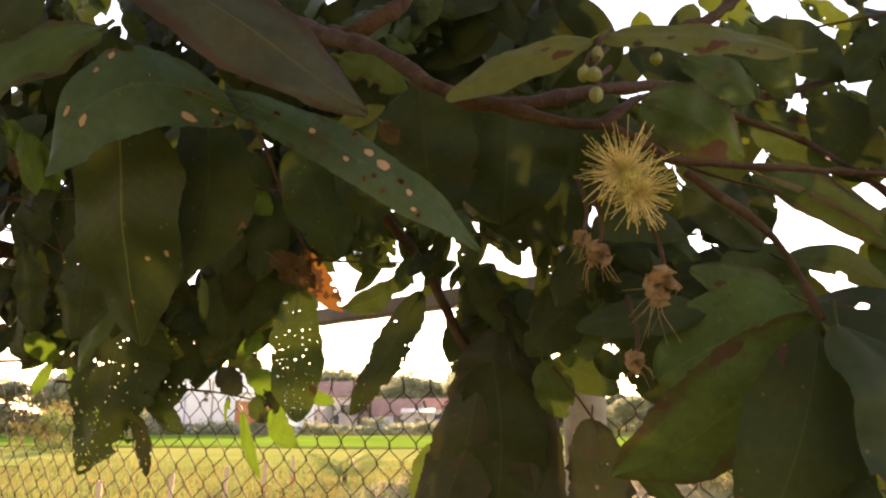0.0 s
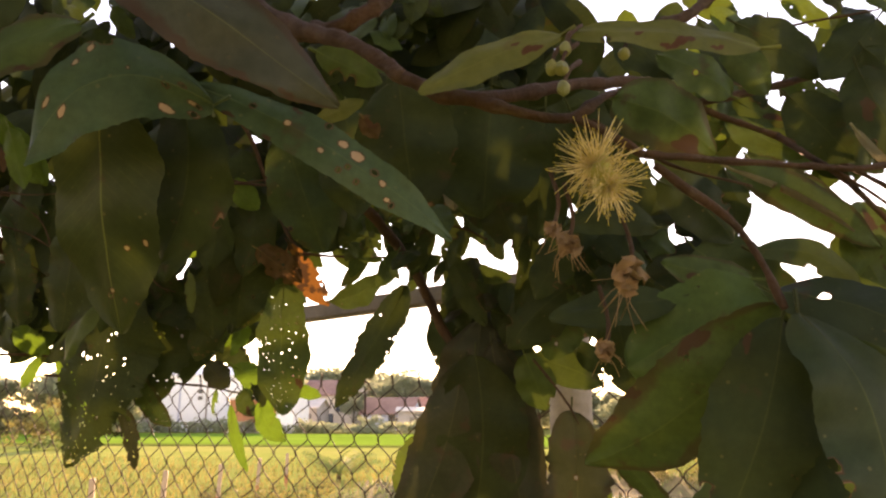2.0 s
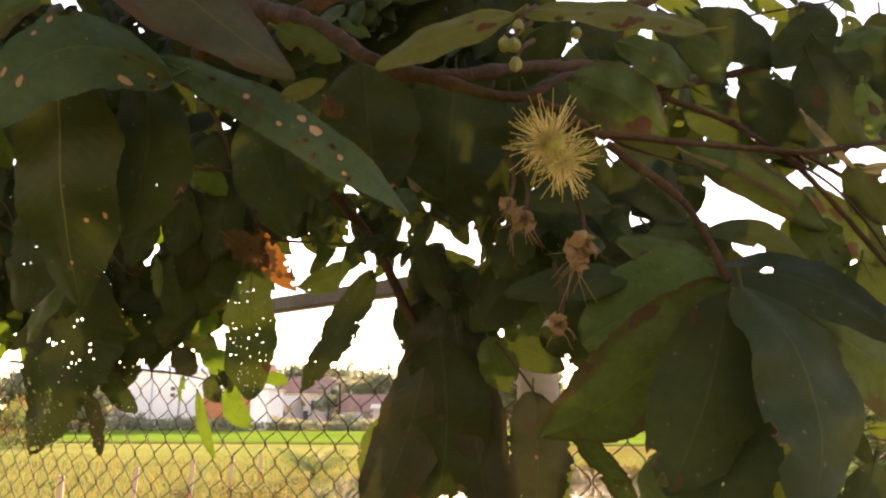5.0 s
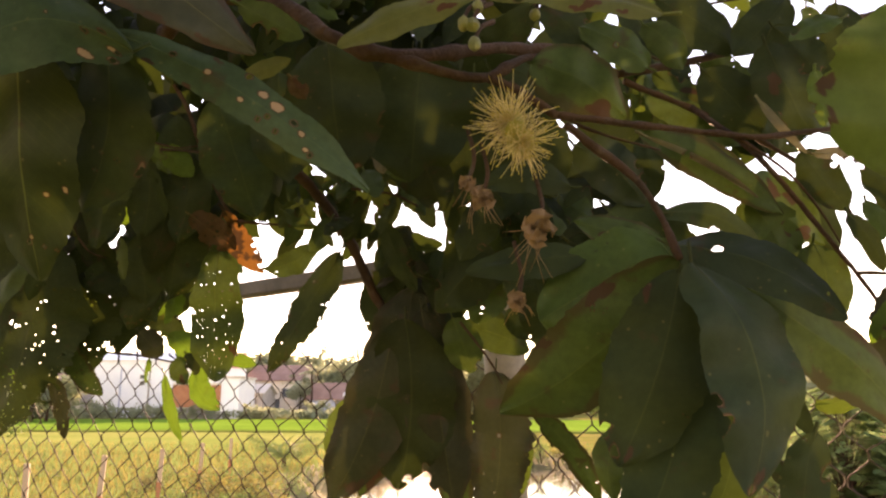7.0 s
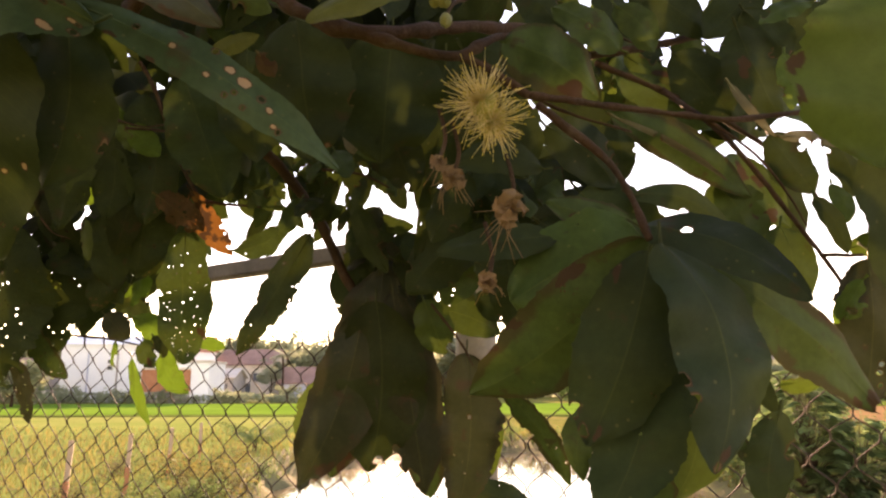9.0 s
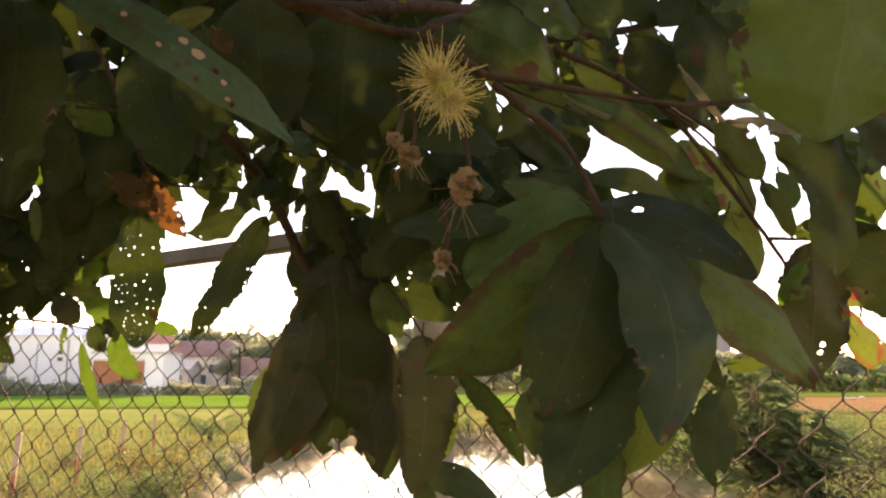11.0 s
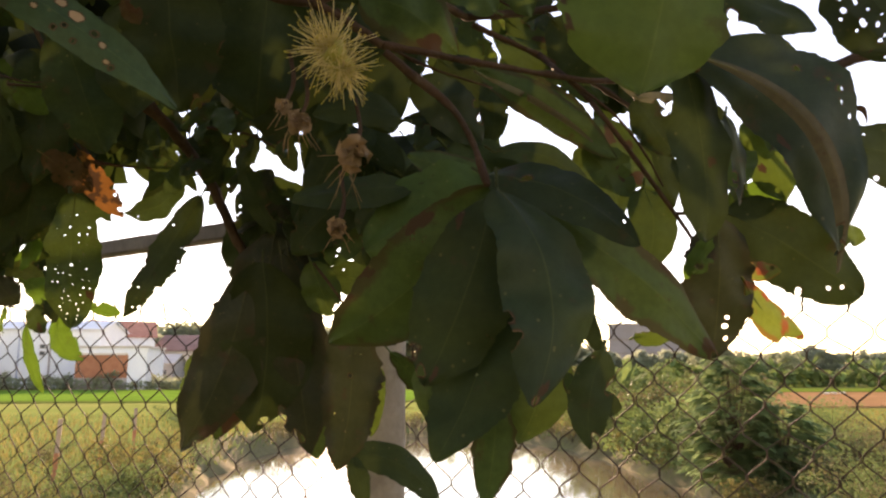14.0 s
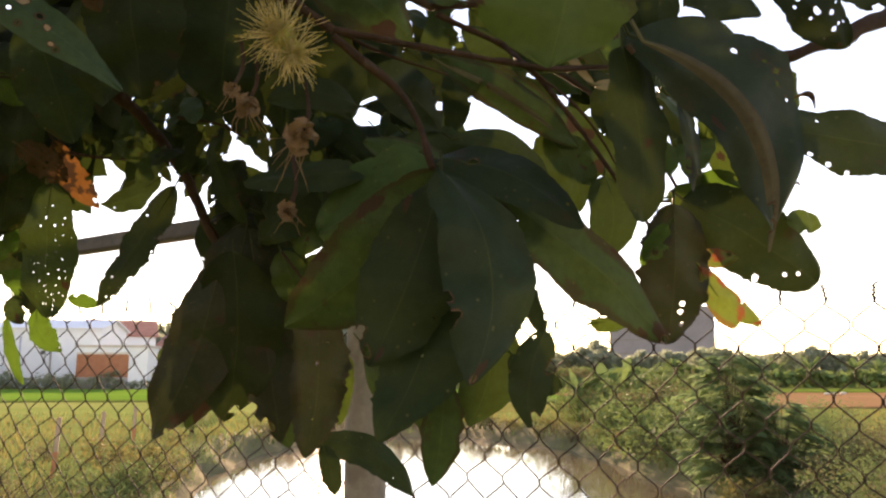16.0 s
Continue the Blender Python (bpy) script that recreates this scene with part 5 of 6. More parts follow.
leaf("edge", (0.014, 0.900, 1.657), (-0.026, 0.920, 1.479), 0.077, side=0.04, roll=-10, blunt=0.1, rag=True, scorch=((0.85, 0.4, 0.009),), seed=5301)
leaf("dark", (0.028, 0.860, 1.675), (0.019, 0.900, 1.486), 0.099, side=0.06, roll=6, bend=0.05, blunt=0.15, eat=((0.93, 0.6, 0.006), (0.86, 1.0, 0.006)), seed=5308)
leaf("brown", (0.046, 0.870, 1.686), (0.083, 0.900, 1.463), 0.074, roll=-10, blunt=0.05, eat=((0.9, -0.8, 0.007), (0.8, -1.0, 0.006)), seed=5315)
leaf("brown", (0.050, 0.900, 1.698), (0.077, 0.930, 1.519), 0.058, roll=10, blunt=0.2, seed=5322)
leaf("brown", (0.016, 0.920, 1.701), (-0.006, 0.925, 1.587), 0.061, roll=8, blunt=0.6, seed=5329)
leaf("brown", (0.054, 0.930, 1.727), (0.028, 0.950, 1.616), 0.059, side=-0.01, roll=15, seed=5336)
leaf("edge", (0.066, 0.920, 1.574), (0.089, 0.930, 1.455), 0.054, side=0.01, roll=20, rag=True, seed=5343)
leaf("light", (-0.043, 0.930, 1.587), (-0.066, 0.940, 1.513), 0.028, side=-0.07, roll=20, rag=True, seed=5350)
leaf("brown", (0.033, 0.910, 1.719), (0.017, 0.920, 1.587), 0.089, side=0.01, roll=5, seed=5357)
leaf("brown", (0.126, 0.810, 1.615), (0.116, 0.840, 1.452), 0.060, side=0.06, roll=10, bend=0.06, holes=4, bore=0.8, rag=True, skew=0.8, blunt=0.3, seed=5371)
leaf("light", (0.159, 0.840, 1.560), (0.150, 0.850, 1.486), 0.017, side=0.03, roll=15, rag=True, seed=5378)
leaf("edge", (0.171, 0.880, 1.576), (0.249, 0.920, 1.470), 0.028, side=0.06, roll=20, holes=3, bore=0.8, rag=True, bites=2, seed=5385)
leaf("dark", (0.117, 0.970, 1.460), (0.237, 0.980, 1.392), 0.040, side=0.13, roll=-12, holes=2, bore=0.7, seed=5392)
leaf("dark", (0.126, 0.960, 1.455), (0.143, 0.960, 1.396), 0.025, side=0.04, roll=10, rag=True, seed=5399)
leaf("lit_blue", (-0.097, 0.415, 1.779), (-0.190, 0.395, 1.738), 0.055, side=-0.33, roll=0, bend=0.03, blunt=0.2, skew=0.85, dry=((0.80, -0.5, 0.0018), (0.74, 0.15, 0.0026), (0.60, -0.75, 0.0018), (0.50, -0.85, 0.0019), (0.24, 0.75, 0.0030), (0.35, -0.2, 0.0009), (0.1, 0.4, 0.0016)), eat=((0.42, -0.95, 0.0045), (0.47, -1.05, 0.003), (0.12, -0.1, 0.0012), (0.08, 0.5, 0.0014), (0.2, 0.1, 0.0014), (0.12, 0.85, 0.002)), seed=5413)
leaf("lit_blue", (-0.111, 0.418, 1.792), (0.034, 0.462, 1.709), 0.028, side=0.04, roll=-12, bend=0.04, blunt=0.2, skew=0.95, dry=((0.52, 0.55, 0.0024), (0.58, 0.45, 0.0032), (0.47, -0.3, 0.0017), (0.70, 0.0, 0.0020), (0.33, 0.1, 0.0018), (0.74, -0.6, 0.0015)), eat=((0.57, -0.25, 0.0014), (0.62, -0.6, 0.0013), (0.66, 0.25, 0.0020), (0.55, -0.65, 0.0012), (0.76, -0.75, 0.0014), (0.2, 0.2, 0.0014), (0.45, 0.9, 0.0018)), scorch=((0.15, -0.95, 0.0019), (0.3, -0.95, 0.0019), (0.33, 0.9, 0.0019)), seed=5420)
leaf("grey", (-0.142, 0.345, 1.844), (-0.018, 0.385, 1.761), 0.045, side=-0.01, roll=-12, bend=0.05, blunt=0.1, scorch=((0.5, -0.95, 0.0037), (0.7, -0.95, 0.0031), (0.85, -0.9, 0.0025), (0.35, -0.95, 0.0031)), seed=5427)
leaf("edge", (-0.184, 0.420, 1.835), (-0.274, 0.420, 1.785), 0.039, side=-0.07, roll=10, bend=0.05, scorch=((0.15, 0.9, 0.0019), (0.4, 0.9, 0.0025)), seed=5434)
leaf("rib", (-0.176, 0.435, 1.797), (-0.180, 0.495, 1.659), 0.068, side=-0.01, roll=0, bend=0.05, holes=3, bore=0.7, low=0.95, high=1.05, skew=0.75, blunt=0, dry=((0.60, 0.75, 0.0016), (0.62, 0.4, 0.0016), (0.80, 0.0, 0.0014)), seed=5441)
leaf("dark", (-0.136, 0.460, 1.805), (-0.156, 0.490, 1.703), 0.061, side=0.11, roll=8, holes=4, bore=0.7, blunt=0.4, seed=5448)
leaf("dark", (-0.360, 0.720, 1.800), (-0.375, 0.740, 1.688), 0.061, side=0.03, roll=6, holes=34, bore=0.8, blunt=0.8, seed=5455)
leaf("green", (-0.357, 0.800, 1.752), (-0.418, 0.820, 1.666), 0.032, side=-0.05, roll=20, rag=True, seed=5462)
leaf("dry", (-0.051, 0.600, 1.847), (-0.039, 0.610, 1.831), 0.015, roll=25, rag=True, scorch=((0.4, 0.3, 0.0037),), seed=5469)
leaf("edge", (0.006, 0.500, 1.824), (-0.063, 0.500, 1.850), 0.013, side=-0.08, roll=25, bend=0.06, seed=5476)
leaf("olive", (-0.075, 0.550, 1.823), (-0.039, 0.550, 1.838), 0.012, roll=20, seed=5483)
leaf("dark", (-0.515, 1.100, 1.813), (-0.601, 1.160, 1.532), 0.163, side=0.04, roll=6, holes=140, bore=1.25, rag=True, blunt=0, skew=0.72, eat=((0.70, 0.9, 0.012), (0.80, 1.0, 0.012), (0.62, 1.0, 0.008), (0.9, -1.0, 0.003), (0.96, 0.0, 0.004)), seed=5497)
leaf("dark", (-0.468, 1.130, 1.827), (-0.480, 1.150, 1.622), 0.110, side=0.04, roll=8, holes=70, bore=1.0, rag=True, bites=4, blunt=0.5, seed=5504)
leaf("brown", (-0.522, 1.150, 1.622), (-0.499, 1.160, 1.530), 0.031, side=0.07, roll=25, rag=True, bites=5, holes=10, seed=5511)
leaf("edge", (-0.502, 1.140, 1.677), (-0.442, 1.150, 1.593), 0.037, side=-0.08, roll=15, rag=True, holes=22, bore=0.6, seed=5518)
leaf("dark", (-0.384, 1.100, 1.828), (-0.399, 1.120, 1.688), 0.072, side=0.10, roll=12, holes=22, bore=0.9, seed=5525)
leaf("dark", (-0.319, 1.060, 1.844), (-0.332, 1.080, 1.723), 0.095, side=0.09, roll=8, holes=26, bore=0.8, seed=5532)
leaf("green", (-0.233, 1.000, 1.781), (-0.237, 1.030, 1.610), 0.075, roll=6, holes=95, bore=0.5, blunt=0.9, skew=0.95, scorch=((0.75, 0.8, 0.0043),), seed=5539)
leaf("orange", (-0.213, 0.950, 1.824), (-0.171, 1.000, 1.750), 0.034, side=-0.05, roll=10, bites=2, blunt=0, rag=True, eat=((0.12, -0.6, 0.004), (0.25, 0.9, 0.004), (0.35, -0.95, 0.003), (0.6, 0.95, 0.004)), scorch=((0.2, 0.2, 0.004), (0.42, -0.4, 0.003)), seed=5546)
leaf("dry", (-0.255, 0.950, 1.818), (-0.200, 0.970, 1.777), 0.038, side=0.01, roll=15, rag=True, bites=5, holes=30, bore=0.9, seed=5553)
leaf("dark", (-0.058, 0.930, 1.765), (-0.148, 0.950, 1.619), 0.050, side=0.03, roll=12, holes=5, bore=0.7, blunt=0.1, rag=True, eat=((0.35, 1.0, 0.004), (0.5, 1.0, 0.003), (0.62, -1.0, 0.003), (0.7, 1.0, 0.003), (0.8, -1.0, 0.0028), (0.88, 1.0, 0.003)), seed=5560)
leaf("olive", (0.098, 0.425, 1.818), (0.017, 0.430, 1.788), 0.025, roll=10, bend=0.05, scorch=((0.22, 0.4, 0.0030), (0.3, -0.3, 0.0015)), seed=5574)
leaf("olive", (0.214, 0.450, 1.818), (0.103, 0.435, 1.824), 0.022, roll=18, bend=0.05, blunt=0.8, scorch=((0.42, 0.4, 0.0034), (0.65, 0.1, 0.0015), (0.25, 0.7, 0.0022), (0.5, 0.85, 0.0026)), seed=5581)
leaf("dark", (-0.619, 1.000, 1.951), (-0.636, 1.020, 1.816), 0.068, side=0.04, roll=10, holes=25, bore=0.6, seed=5595)
leaf("dark", (-0.582, 1.020, 1.932), (-0.605, 1.030, 1.793), 0.062, side=0.04, roll=-10, holes=22, bore=0.6, seed=5602)
leaf("dark", (-0.626, 1.000, 1.844), (-0.615, 1.020, 1.728), 0.053, side=0.07, roll=15, holes=22, bore=0.6, rag=True, seed=5609)
leaf("dark", (-0.403, 1.000, 1.921), (-0.409, 1.020, 1.789), 0.068, side=0.08, roll=10, holes=30, bore=0.6, seed=5616)
leaf("dark", (-0.348, 1.000, 1.944), (-0.346, 1.020, 1.804), 0.072, side=0.08, roll=-8, holes=30, bore=0.6, seed=5623)
leaf("dark", (-0.282, 1.000, 1.918), (-0.297, 1.020, 1.795), 0.065, side=0.08, roll=12, holes=24, bore=0.6, seed=5630)
leaf("green", (-0.326, 0.980, 1.921), (-0.288, 0.980, 1.884), 0.029, roll=20, rag=True, holes=4, seed=5637)
leaf("green", (-0.230, 0.980, 1.958), (-0.213, 0.980, 1.918), 0.022, roll=20, rag=True, seed=5644)
leaf("fresh", (-0.579, 0.900, 1.974), (-0.545, 0.900, 1.889), 0.034, side=0.02, roll=10, rag=True, seed=5651)
leaf("edge", (0.140, 0.530, 1.824), (0.212, 0.550, 1.789), 0.049, side=0.08, roll=8, blunt=0.5, scorch=((0.75, -0.5, 0.006),), seed=5665)
leaf("green", (0.260, 0.660, 1.880), (0.199, 0.660, 1.922), 0.042, side=-0.06, roll=10, eat=((0.5, 0.1, 0.0022),), seed=5672)
leaf("dark", (0.217, 0.680, 1.907), (0.160, 0.680, 1.964), 0.041, roll=10, seed=5679)
leaf("green", (0.262, 0.680, 1.934), (0.297, 0.680, 1.887), 0.032, side=0.10, roll=12, seed=5686)
leaf("dark", (0.248, 0.700, 1.976), (0.289, 0.700, 1.908), 0.035, side=-0.06, roll=-10, seed=5693)
leaf("dark", (0.281, 0.700, 1.970), (0.356, 0.700, 1.914), 0.048, side=0.04, roll=8, seed=5700)
leaf("dark", (0.399, 0.680, 1.959), (0.344, 0.680, 1.901), 0.045, side=0.04, roll=10, seed=5707)
leaf("dark", (0.379, 0.670, 1.925), (0.418, 0.670, 1.870), 0.042, side=0.04, roll=10, seed=5714)
leaf("dark", (0.367, 0.660, 1.903), (0.400, 0.660, 1.815), 0.054, side=-0.03, roll=8, scorch=((0.4, -0.3, 0.006),), seed=5721)
leaf("pale", (0.340, 0.620, 1.831), (0.375, 0.620, 1.785), 0.006, side=-0.03, roll=25, seed=5728)
leaf("dark", (0.318, 0.690, 1.892), (0.369, 0.690, 1.827), 0.054, side=0.02, roll=6, seed=5735)
leaf("green", (0.268, 0.710, 1.878), (0.338, 0.710, 1.842), 0.033, side=-0.04, roll=10, seed=5742)
leaf("light", (0.252, 0.720, 1.880), (0.270, 0.720, 1.863), 0.014, roll=10, seed=5749)
leaf("green", (0.280, 0.720, 1.903), (0.332, 0.720, 1.876), 0.025, side=-0.07, roll=15, bites=2, scorch=((0.7, 0.2, 0.005),), seed=5756)
leaf("edge", (0.238, 0.620, 1.806), (0.369, 0.660, 1.743), 0.032, side=0.02, roll=10, bend=0.05, blunt=0.1, seed=5763)
leaf("pale", (0.242, 0.612, 1.797), (0.342, 0.645, 1.754), 0.004, side=0.04, roll=30, seed=5770)
leaf("edge", (0.283, 0.690, 1.833), (0.363, 0.690, 1.781), 0.024, side=-0.01, roll=12, seed=5777)
leaf("blue", (0.181, 0.600, 1.786), (0.240, 0.620, 1.742), 0.042, side=0.07, roll=8, blunt=0.5, seed=5784)
leaf("dark", (0.252, 0.670, 1.817), (0.253, 0.670, 1.754), 0.025, side=0.10, roll=10, seed=5791)
leaf("dark", (0.172, 0.560, 1.739), (0.106, 0.550, 1.738), 0.027, side=-0.13, roll=8, seed=5798)
leaf("dark", (0.245, 0.640, 1.738), (0.174, 0.620, 1.762), 0.025, side=-0.12, roll=8, seed=5805)
leaf("dark", (0.246, 0.660, 1.754), (0.174, 0.650, 1.719), 0.030, side=0.04, roll=8, seed=5812)
leaf("edge", (0.247, 0.600, 1.709), (0.176, 0.580, 1.718), 0.026, side=0.04, roll=10, scorch=((0.6, 0.5, 0.005),), seed=5819)
leaf("dark", (0.247, 0.600, 1.729), (0.335, 0.620, 1.691), 0.023, side=0.17, roll=6, blunt=0.2, seed=5826)
leaf("green", (0.344, 0.660, 1.777), (0.411, 0.680, 1.720), 0.059, side=-0.07, roll=8, scorch=((0.25, 0.4, 0.005), (0.45, 0.6, 0.005), (0.75, 0.0, 0.005)), bites=1, seed=5833)
leaf("pale", (0.361, 0.580, 1.771), (0.416, 0.580, 1.763), 0.010, side=0.05, roll=8, seed=5840)
leaf("dark", (0.384, 0.650, 1.797), (0.419, 0.650, 1.744), 0.035, side=-0.01, roll=10, seed=5847)
leaf("light", (0.378, 0.600, 1.849), (0.381, 0.600, 1.801), 0.020, side=0.04, roll=10, scorch=((0.5, 0.3, 0.004),), seed=5854)
leaf("dark", (0.408, 0.630, 1.736), (0.432, 0.630, 1.688), 0.017, side=0.06, roll=10, seed=5861)
leaf("green", (0.416, 0.620, 1.906), (0.369, 0.620, 1.885), 0.020, side=-0.08, roll=12, seed=5868)
leaf("dark", (0.214, 0.750, 1.873), (0.278, 0.750, 1.819), 0.051, side=-0.01, roll=5, blunt=0.5, seed=5875)
leaf("dark", (0.477, 0.740, 1.988), (0.480, 0.740, 1.888), 0.047, side=0.03, roll=8, holes=3, bore=0.7, seed=5882)
leaf("dark", (0.479, 0.760, 1.928), (0.483, 0.760, 1.851), 0.040, roll=-8, holes=3, bore=0.7, seed=5889)
leaf("dark", (0.436, 0.760, 1.805), (0.461, 0.760, 1.723), 0.038, side=-0.02, roll=8, seed=5896)
leaf("dark", (0.328, 0.800, 2.021), (0.312, 0.800, 1.940), 0.036, side=0.16, roll=8, seed=5903)
leaf("dark", (0.350, 0.800, 1.907), (0.313, 0.800, 1.842), 0.036, side=0.02, roll=8, seed=5910)
leaf("green", (0.251, 0.780, 1.930), (0.231, 0.780, 1.867), 0.035, side=0.14, roll=8, seed=5917)
leaf("dark", (0.466, 0.700, 1.820), (0.486, 0.700, 1.754), 0.032, side=0.04, roll=8, seed=5924)
leaf("green", (0.091, 0.970, 1.678), (0.177, 0.980, 1.647), 0.045, side=0.06, roll=10, blunt=0.4, holes=1, bore=0.7, seed=5945)
leaf("dark", (0.149, 0.800, 1.752), (0.064, 0.820, 1.678), 0.063, side=-0.06, roll=6, blunt=0.3, holes=10, bore=0.7, seed=5952)
leaf("dark", (0.179, 0.760, 1.729), (0.154, 0.760, 1.654), 0.034, side=-0.01, roll=10, holes=4, bore=0.8, seed=5959)
leaf("dark", (0.002, 0.850, 1.785), (0.040, 0.860, 1.706), 0.026, side=-0.02, roll=10, bites=2, seed=5966)
leaf("dark", (0.089, 0.800, 1.795), (0.074, 0.820, 1.710), 0.026, side=0.06, roll=-10, holes=9, bore=0.6, seed=5973)
leaf("fresh", (-0.678, 1.100, 1.734), (-0.627, 1.110, 1.701), 0.035, roll=15, bites=2, seed=5980)
leaf("dry", (-0.515, 0.800, 1.909), (-0.502, 0.800, 1.878), 0.013, roll=20, rag=True, seed=5987)
leaf("light", (-0.365, 1.000, 1.798), (-0.357, 1.000, 1.743), 0.017, roll=15, bites=2, seed=5994)
leaf("light", (-0.290, 0.900, 1.891), (-0.269, 0.900, 1.877), 0.012, roll=10, bites=2, seed=6001)
leaf("light", (-0.658, 1.050, 1.787), (-0.617, 1.050, 1.746), 0.027, side=-0.01, roll=15, rag=True, seed=6008)
leaf("fresh", (-0.330, 1.110, 1.751), (-0.341, 1.110, 1.695), 0.030, side=0.16, roll=10, rag=True, bites=1, seed=6029)
leaf("fresh", (-0.323, 1.120, 1.734), (-0.355, 1.120, 1.709), 0.022, roll=20, rag=True, seed=6036)
leaf("olive", (-0.380, 1.150, 1.703), (-0.324, 1.150, 1.678), 0.035, side=0.10, roll=10, rag=True, bites=2, seed=6043)
leaf("brown", (-0.391, 1.140, 1.687), (-0.353, 1.140, 1.650), 0.039, roll=10, rag=True, seed=6050)
leaf("fresh", (-0.344, 1.130, 1.682), (-0.295, 1.130, 1.633), 0.036, side=0.13, roll=12, rag=True, bites=1, seed=6057)
leaf("dark", (-0.303, 1.100, 1.652), (-0.284, 1.100, 1.622), 0.020, roll=8, rag=True, seed=6064)
leaf("green", (-0.323, 1.120, 1.648), (-0.307, 1.120, 1.608), 0.029, side=-0.12, roll=10, rag=True, scorch=((0.8, 0.0, 0.004),), seed=6071)
leaf("fresh", (-0.315, 1.180, 1.637), (-0.275, 1.180, 1.571), 0.037, side=-0.15, roll=12, rag=True, bites=1, seed=6078)
leaf("fresh", (-0.390, 1.250, 1.628), (-0.355, 1.250, 1.522), 0.020, side=-0.04, roll=10, rag=True, bites=0, seed=6085)
leaf("fresh", (-0.376, 1.150, 1.647), (-0.377, 1.150, 1.606), 0.010, roll=15, rag=True, seed=6092)
leaf("dark", (-0.014, 0.880, 1.847), (-0.007, 0.900, 1.776), 0.029, side=0.15, roll=10, bites=2, holes=4, bore=0.7, seed=6106)
leaf("dark", (0.091, 0.800, 1.828), (0.082, 0.820, 1.757), 0.021, side=-0.08, roll=10, bites=1, seed=6113)
leaf("green", (0.010, 0.900, 1.785), (0.069, 0.900, 1.767), 0.020, side=-0.08, roll=12, bites=2, seed=6120)
leaf("dark", (-0.093, 0.900, 1.909), (-0.055, 0.920, 1.847), 0.045, side=0.16, roll=8, holes=3, bore=0.7, seed=6127)
leaf("dark", (0.146, 0.960, 1.695), (0.194, 0.970, 1.668), 0.029, side=-0.11, roll=10, bites=1, seed=6134)
leaf("green", (0.493, 0.576, 1.802), (0.526, 0.582, 1.747), 0.042, holes=18, roll=10, seed=408)
leaf("light", (0.366, 0.629, 1.582), (0.401, 0.625, 1.587), 0.019, roll=20, seed=459)
leaf("light", (0.448, 0.658, 1.698), (0.489, 0.654, 1.704), 0.020, roll=10, seed=527)
leaf("dark", (-0.230, 0.420, 1.872), (-0.264, 0.428, 1.823), 0.037, seed=629)
leaf("dark", (0.179, 0.553, 1.687), (0.093, 0.548, 1.674), 0.030, roll=20, holes=1, bore=0.7, seed=833)
leaf("dark", (0.154, 0.672, 1.698), (0.169, 0.689, 1.627), 0.042, holes=5, bore=0.7, seed=884)
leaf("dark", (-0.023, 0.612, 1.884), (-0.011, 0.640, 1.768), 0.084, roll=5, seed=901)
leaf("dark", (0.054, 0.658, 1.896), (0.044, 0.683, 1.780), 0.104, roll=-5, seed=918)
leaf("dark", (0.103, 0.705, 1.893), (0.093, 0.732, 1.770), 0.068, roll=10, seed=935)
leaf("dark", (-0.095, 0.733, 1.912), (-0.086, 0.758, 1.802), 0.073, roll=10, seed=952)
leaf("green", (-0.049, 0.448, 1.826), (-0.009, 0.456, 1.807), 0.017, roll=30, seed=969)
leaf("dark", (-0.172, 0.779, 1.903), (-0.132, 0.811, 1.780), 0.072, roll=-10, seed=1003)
leaf("green", (-0.101, 1.016, 1.798), (-0.176, 1.017, 1.759), 0.039, roll=20, side=0.15, holes=1, bore=0.7, seed=1054)
leaf("dark", (0.032, 0.934, 1.761), (-0.024, 0.949, 1.669), 0.074, holes=28, bites=2, bore=1.1, seed=1241)
leaf("dark", (0.046, 0.891, 1.728), (0.109, 0.903, 1.703), 0.057, holes=40, bore=1.1, seed=1258)
leaf("green", (0.081, 0.855, 1.675), (0.104, 0.871, 1.616), 0.042, seed=1275)
leaf("pale", (0.012, 0.701, 1.840), (0.017, 0.697, 1.793), 0.021, roll=30, seed=1360)
leaf("dark", (-0.292, 1.032, 1.869), (-0.318, 1.062, 1.729), 0.091, holes=6, bites=1, bore=0.7, seed=1445)
leaf("dark", (-0.352, 1.039, 1.815), (-0.350, 1.062, 1.715), 0.055, holes=3, bore=0.7, seed=1462)
leaf("fresh", (-0.255, 1.138, 1.648), (-0.213, 1.144, 1.638), 0.019, roll=10, rag=True, seed=1598)
leaf("fresh", (-0.730, 1.172, 1.747), (-0.672, 1.188, 1.703), 0.036, rag=True, seed=1615)
leaf("fresh", (-0.659, 1.189, 1.703), (-0.603, 1.220, 1.589), 0.028, rag=True, seed=1632)
leaf("fresh", (-0.686, 1.187, 1.699), (-0.718, 1.195, 1.650), 0.025, rag=True, seed=1649)
leaf("fresh", (-0.594, 0.925, 1.985), (-0.547, 0.947, 1.908), 0.032, rag=True, seed=1666)
leaf("fresh", (-0.304, 0.969, 1.916), (-0.267, 0.981, 1.879), 0.032, rag=True, seed=1683)
leaf("fresh", (-0.243, 1.014, 1.970), (-0.232, 1.025, 1.927), 0.021, rag=True, seed=1700)
leaf("fresh", (-0.385, 1.036, 1.825), (-0.349, 1.023, 1.895), 0.028, rag=True, seed=1717)
leaf("fresh", (-0.510, 1.164, 1.649), (-0.468, 1.178, 1.607), 0.023, rag=True, seed=1734)
leaf("dark", (0.020, 0.931, 1.769), (0.075, 0.950, 1.708), 0.042, roll=10, holes=15, bore=1.0, seed=1972)
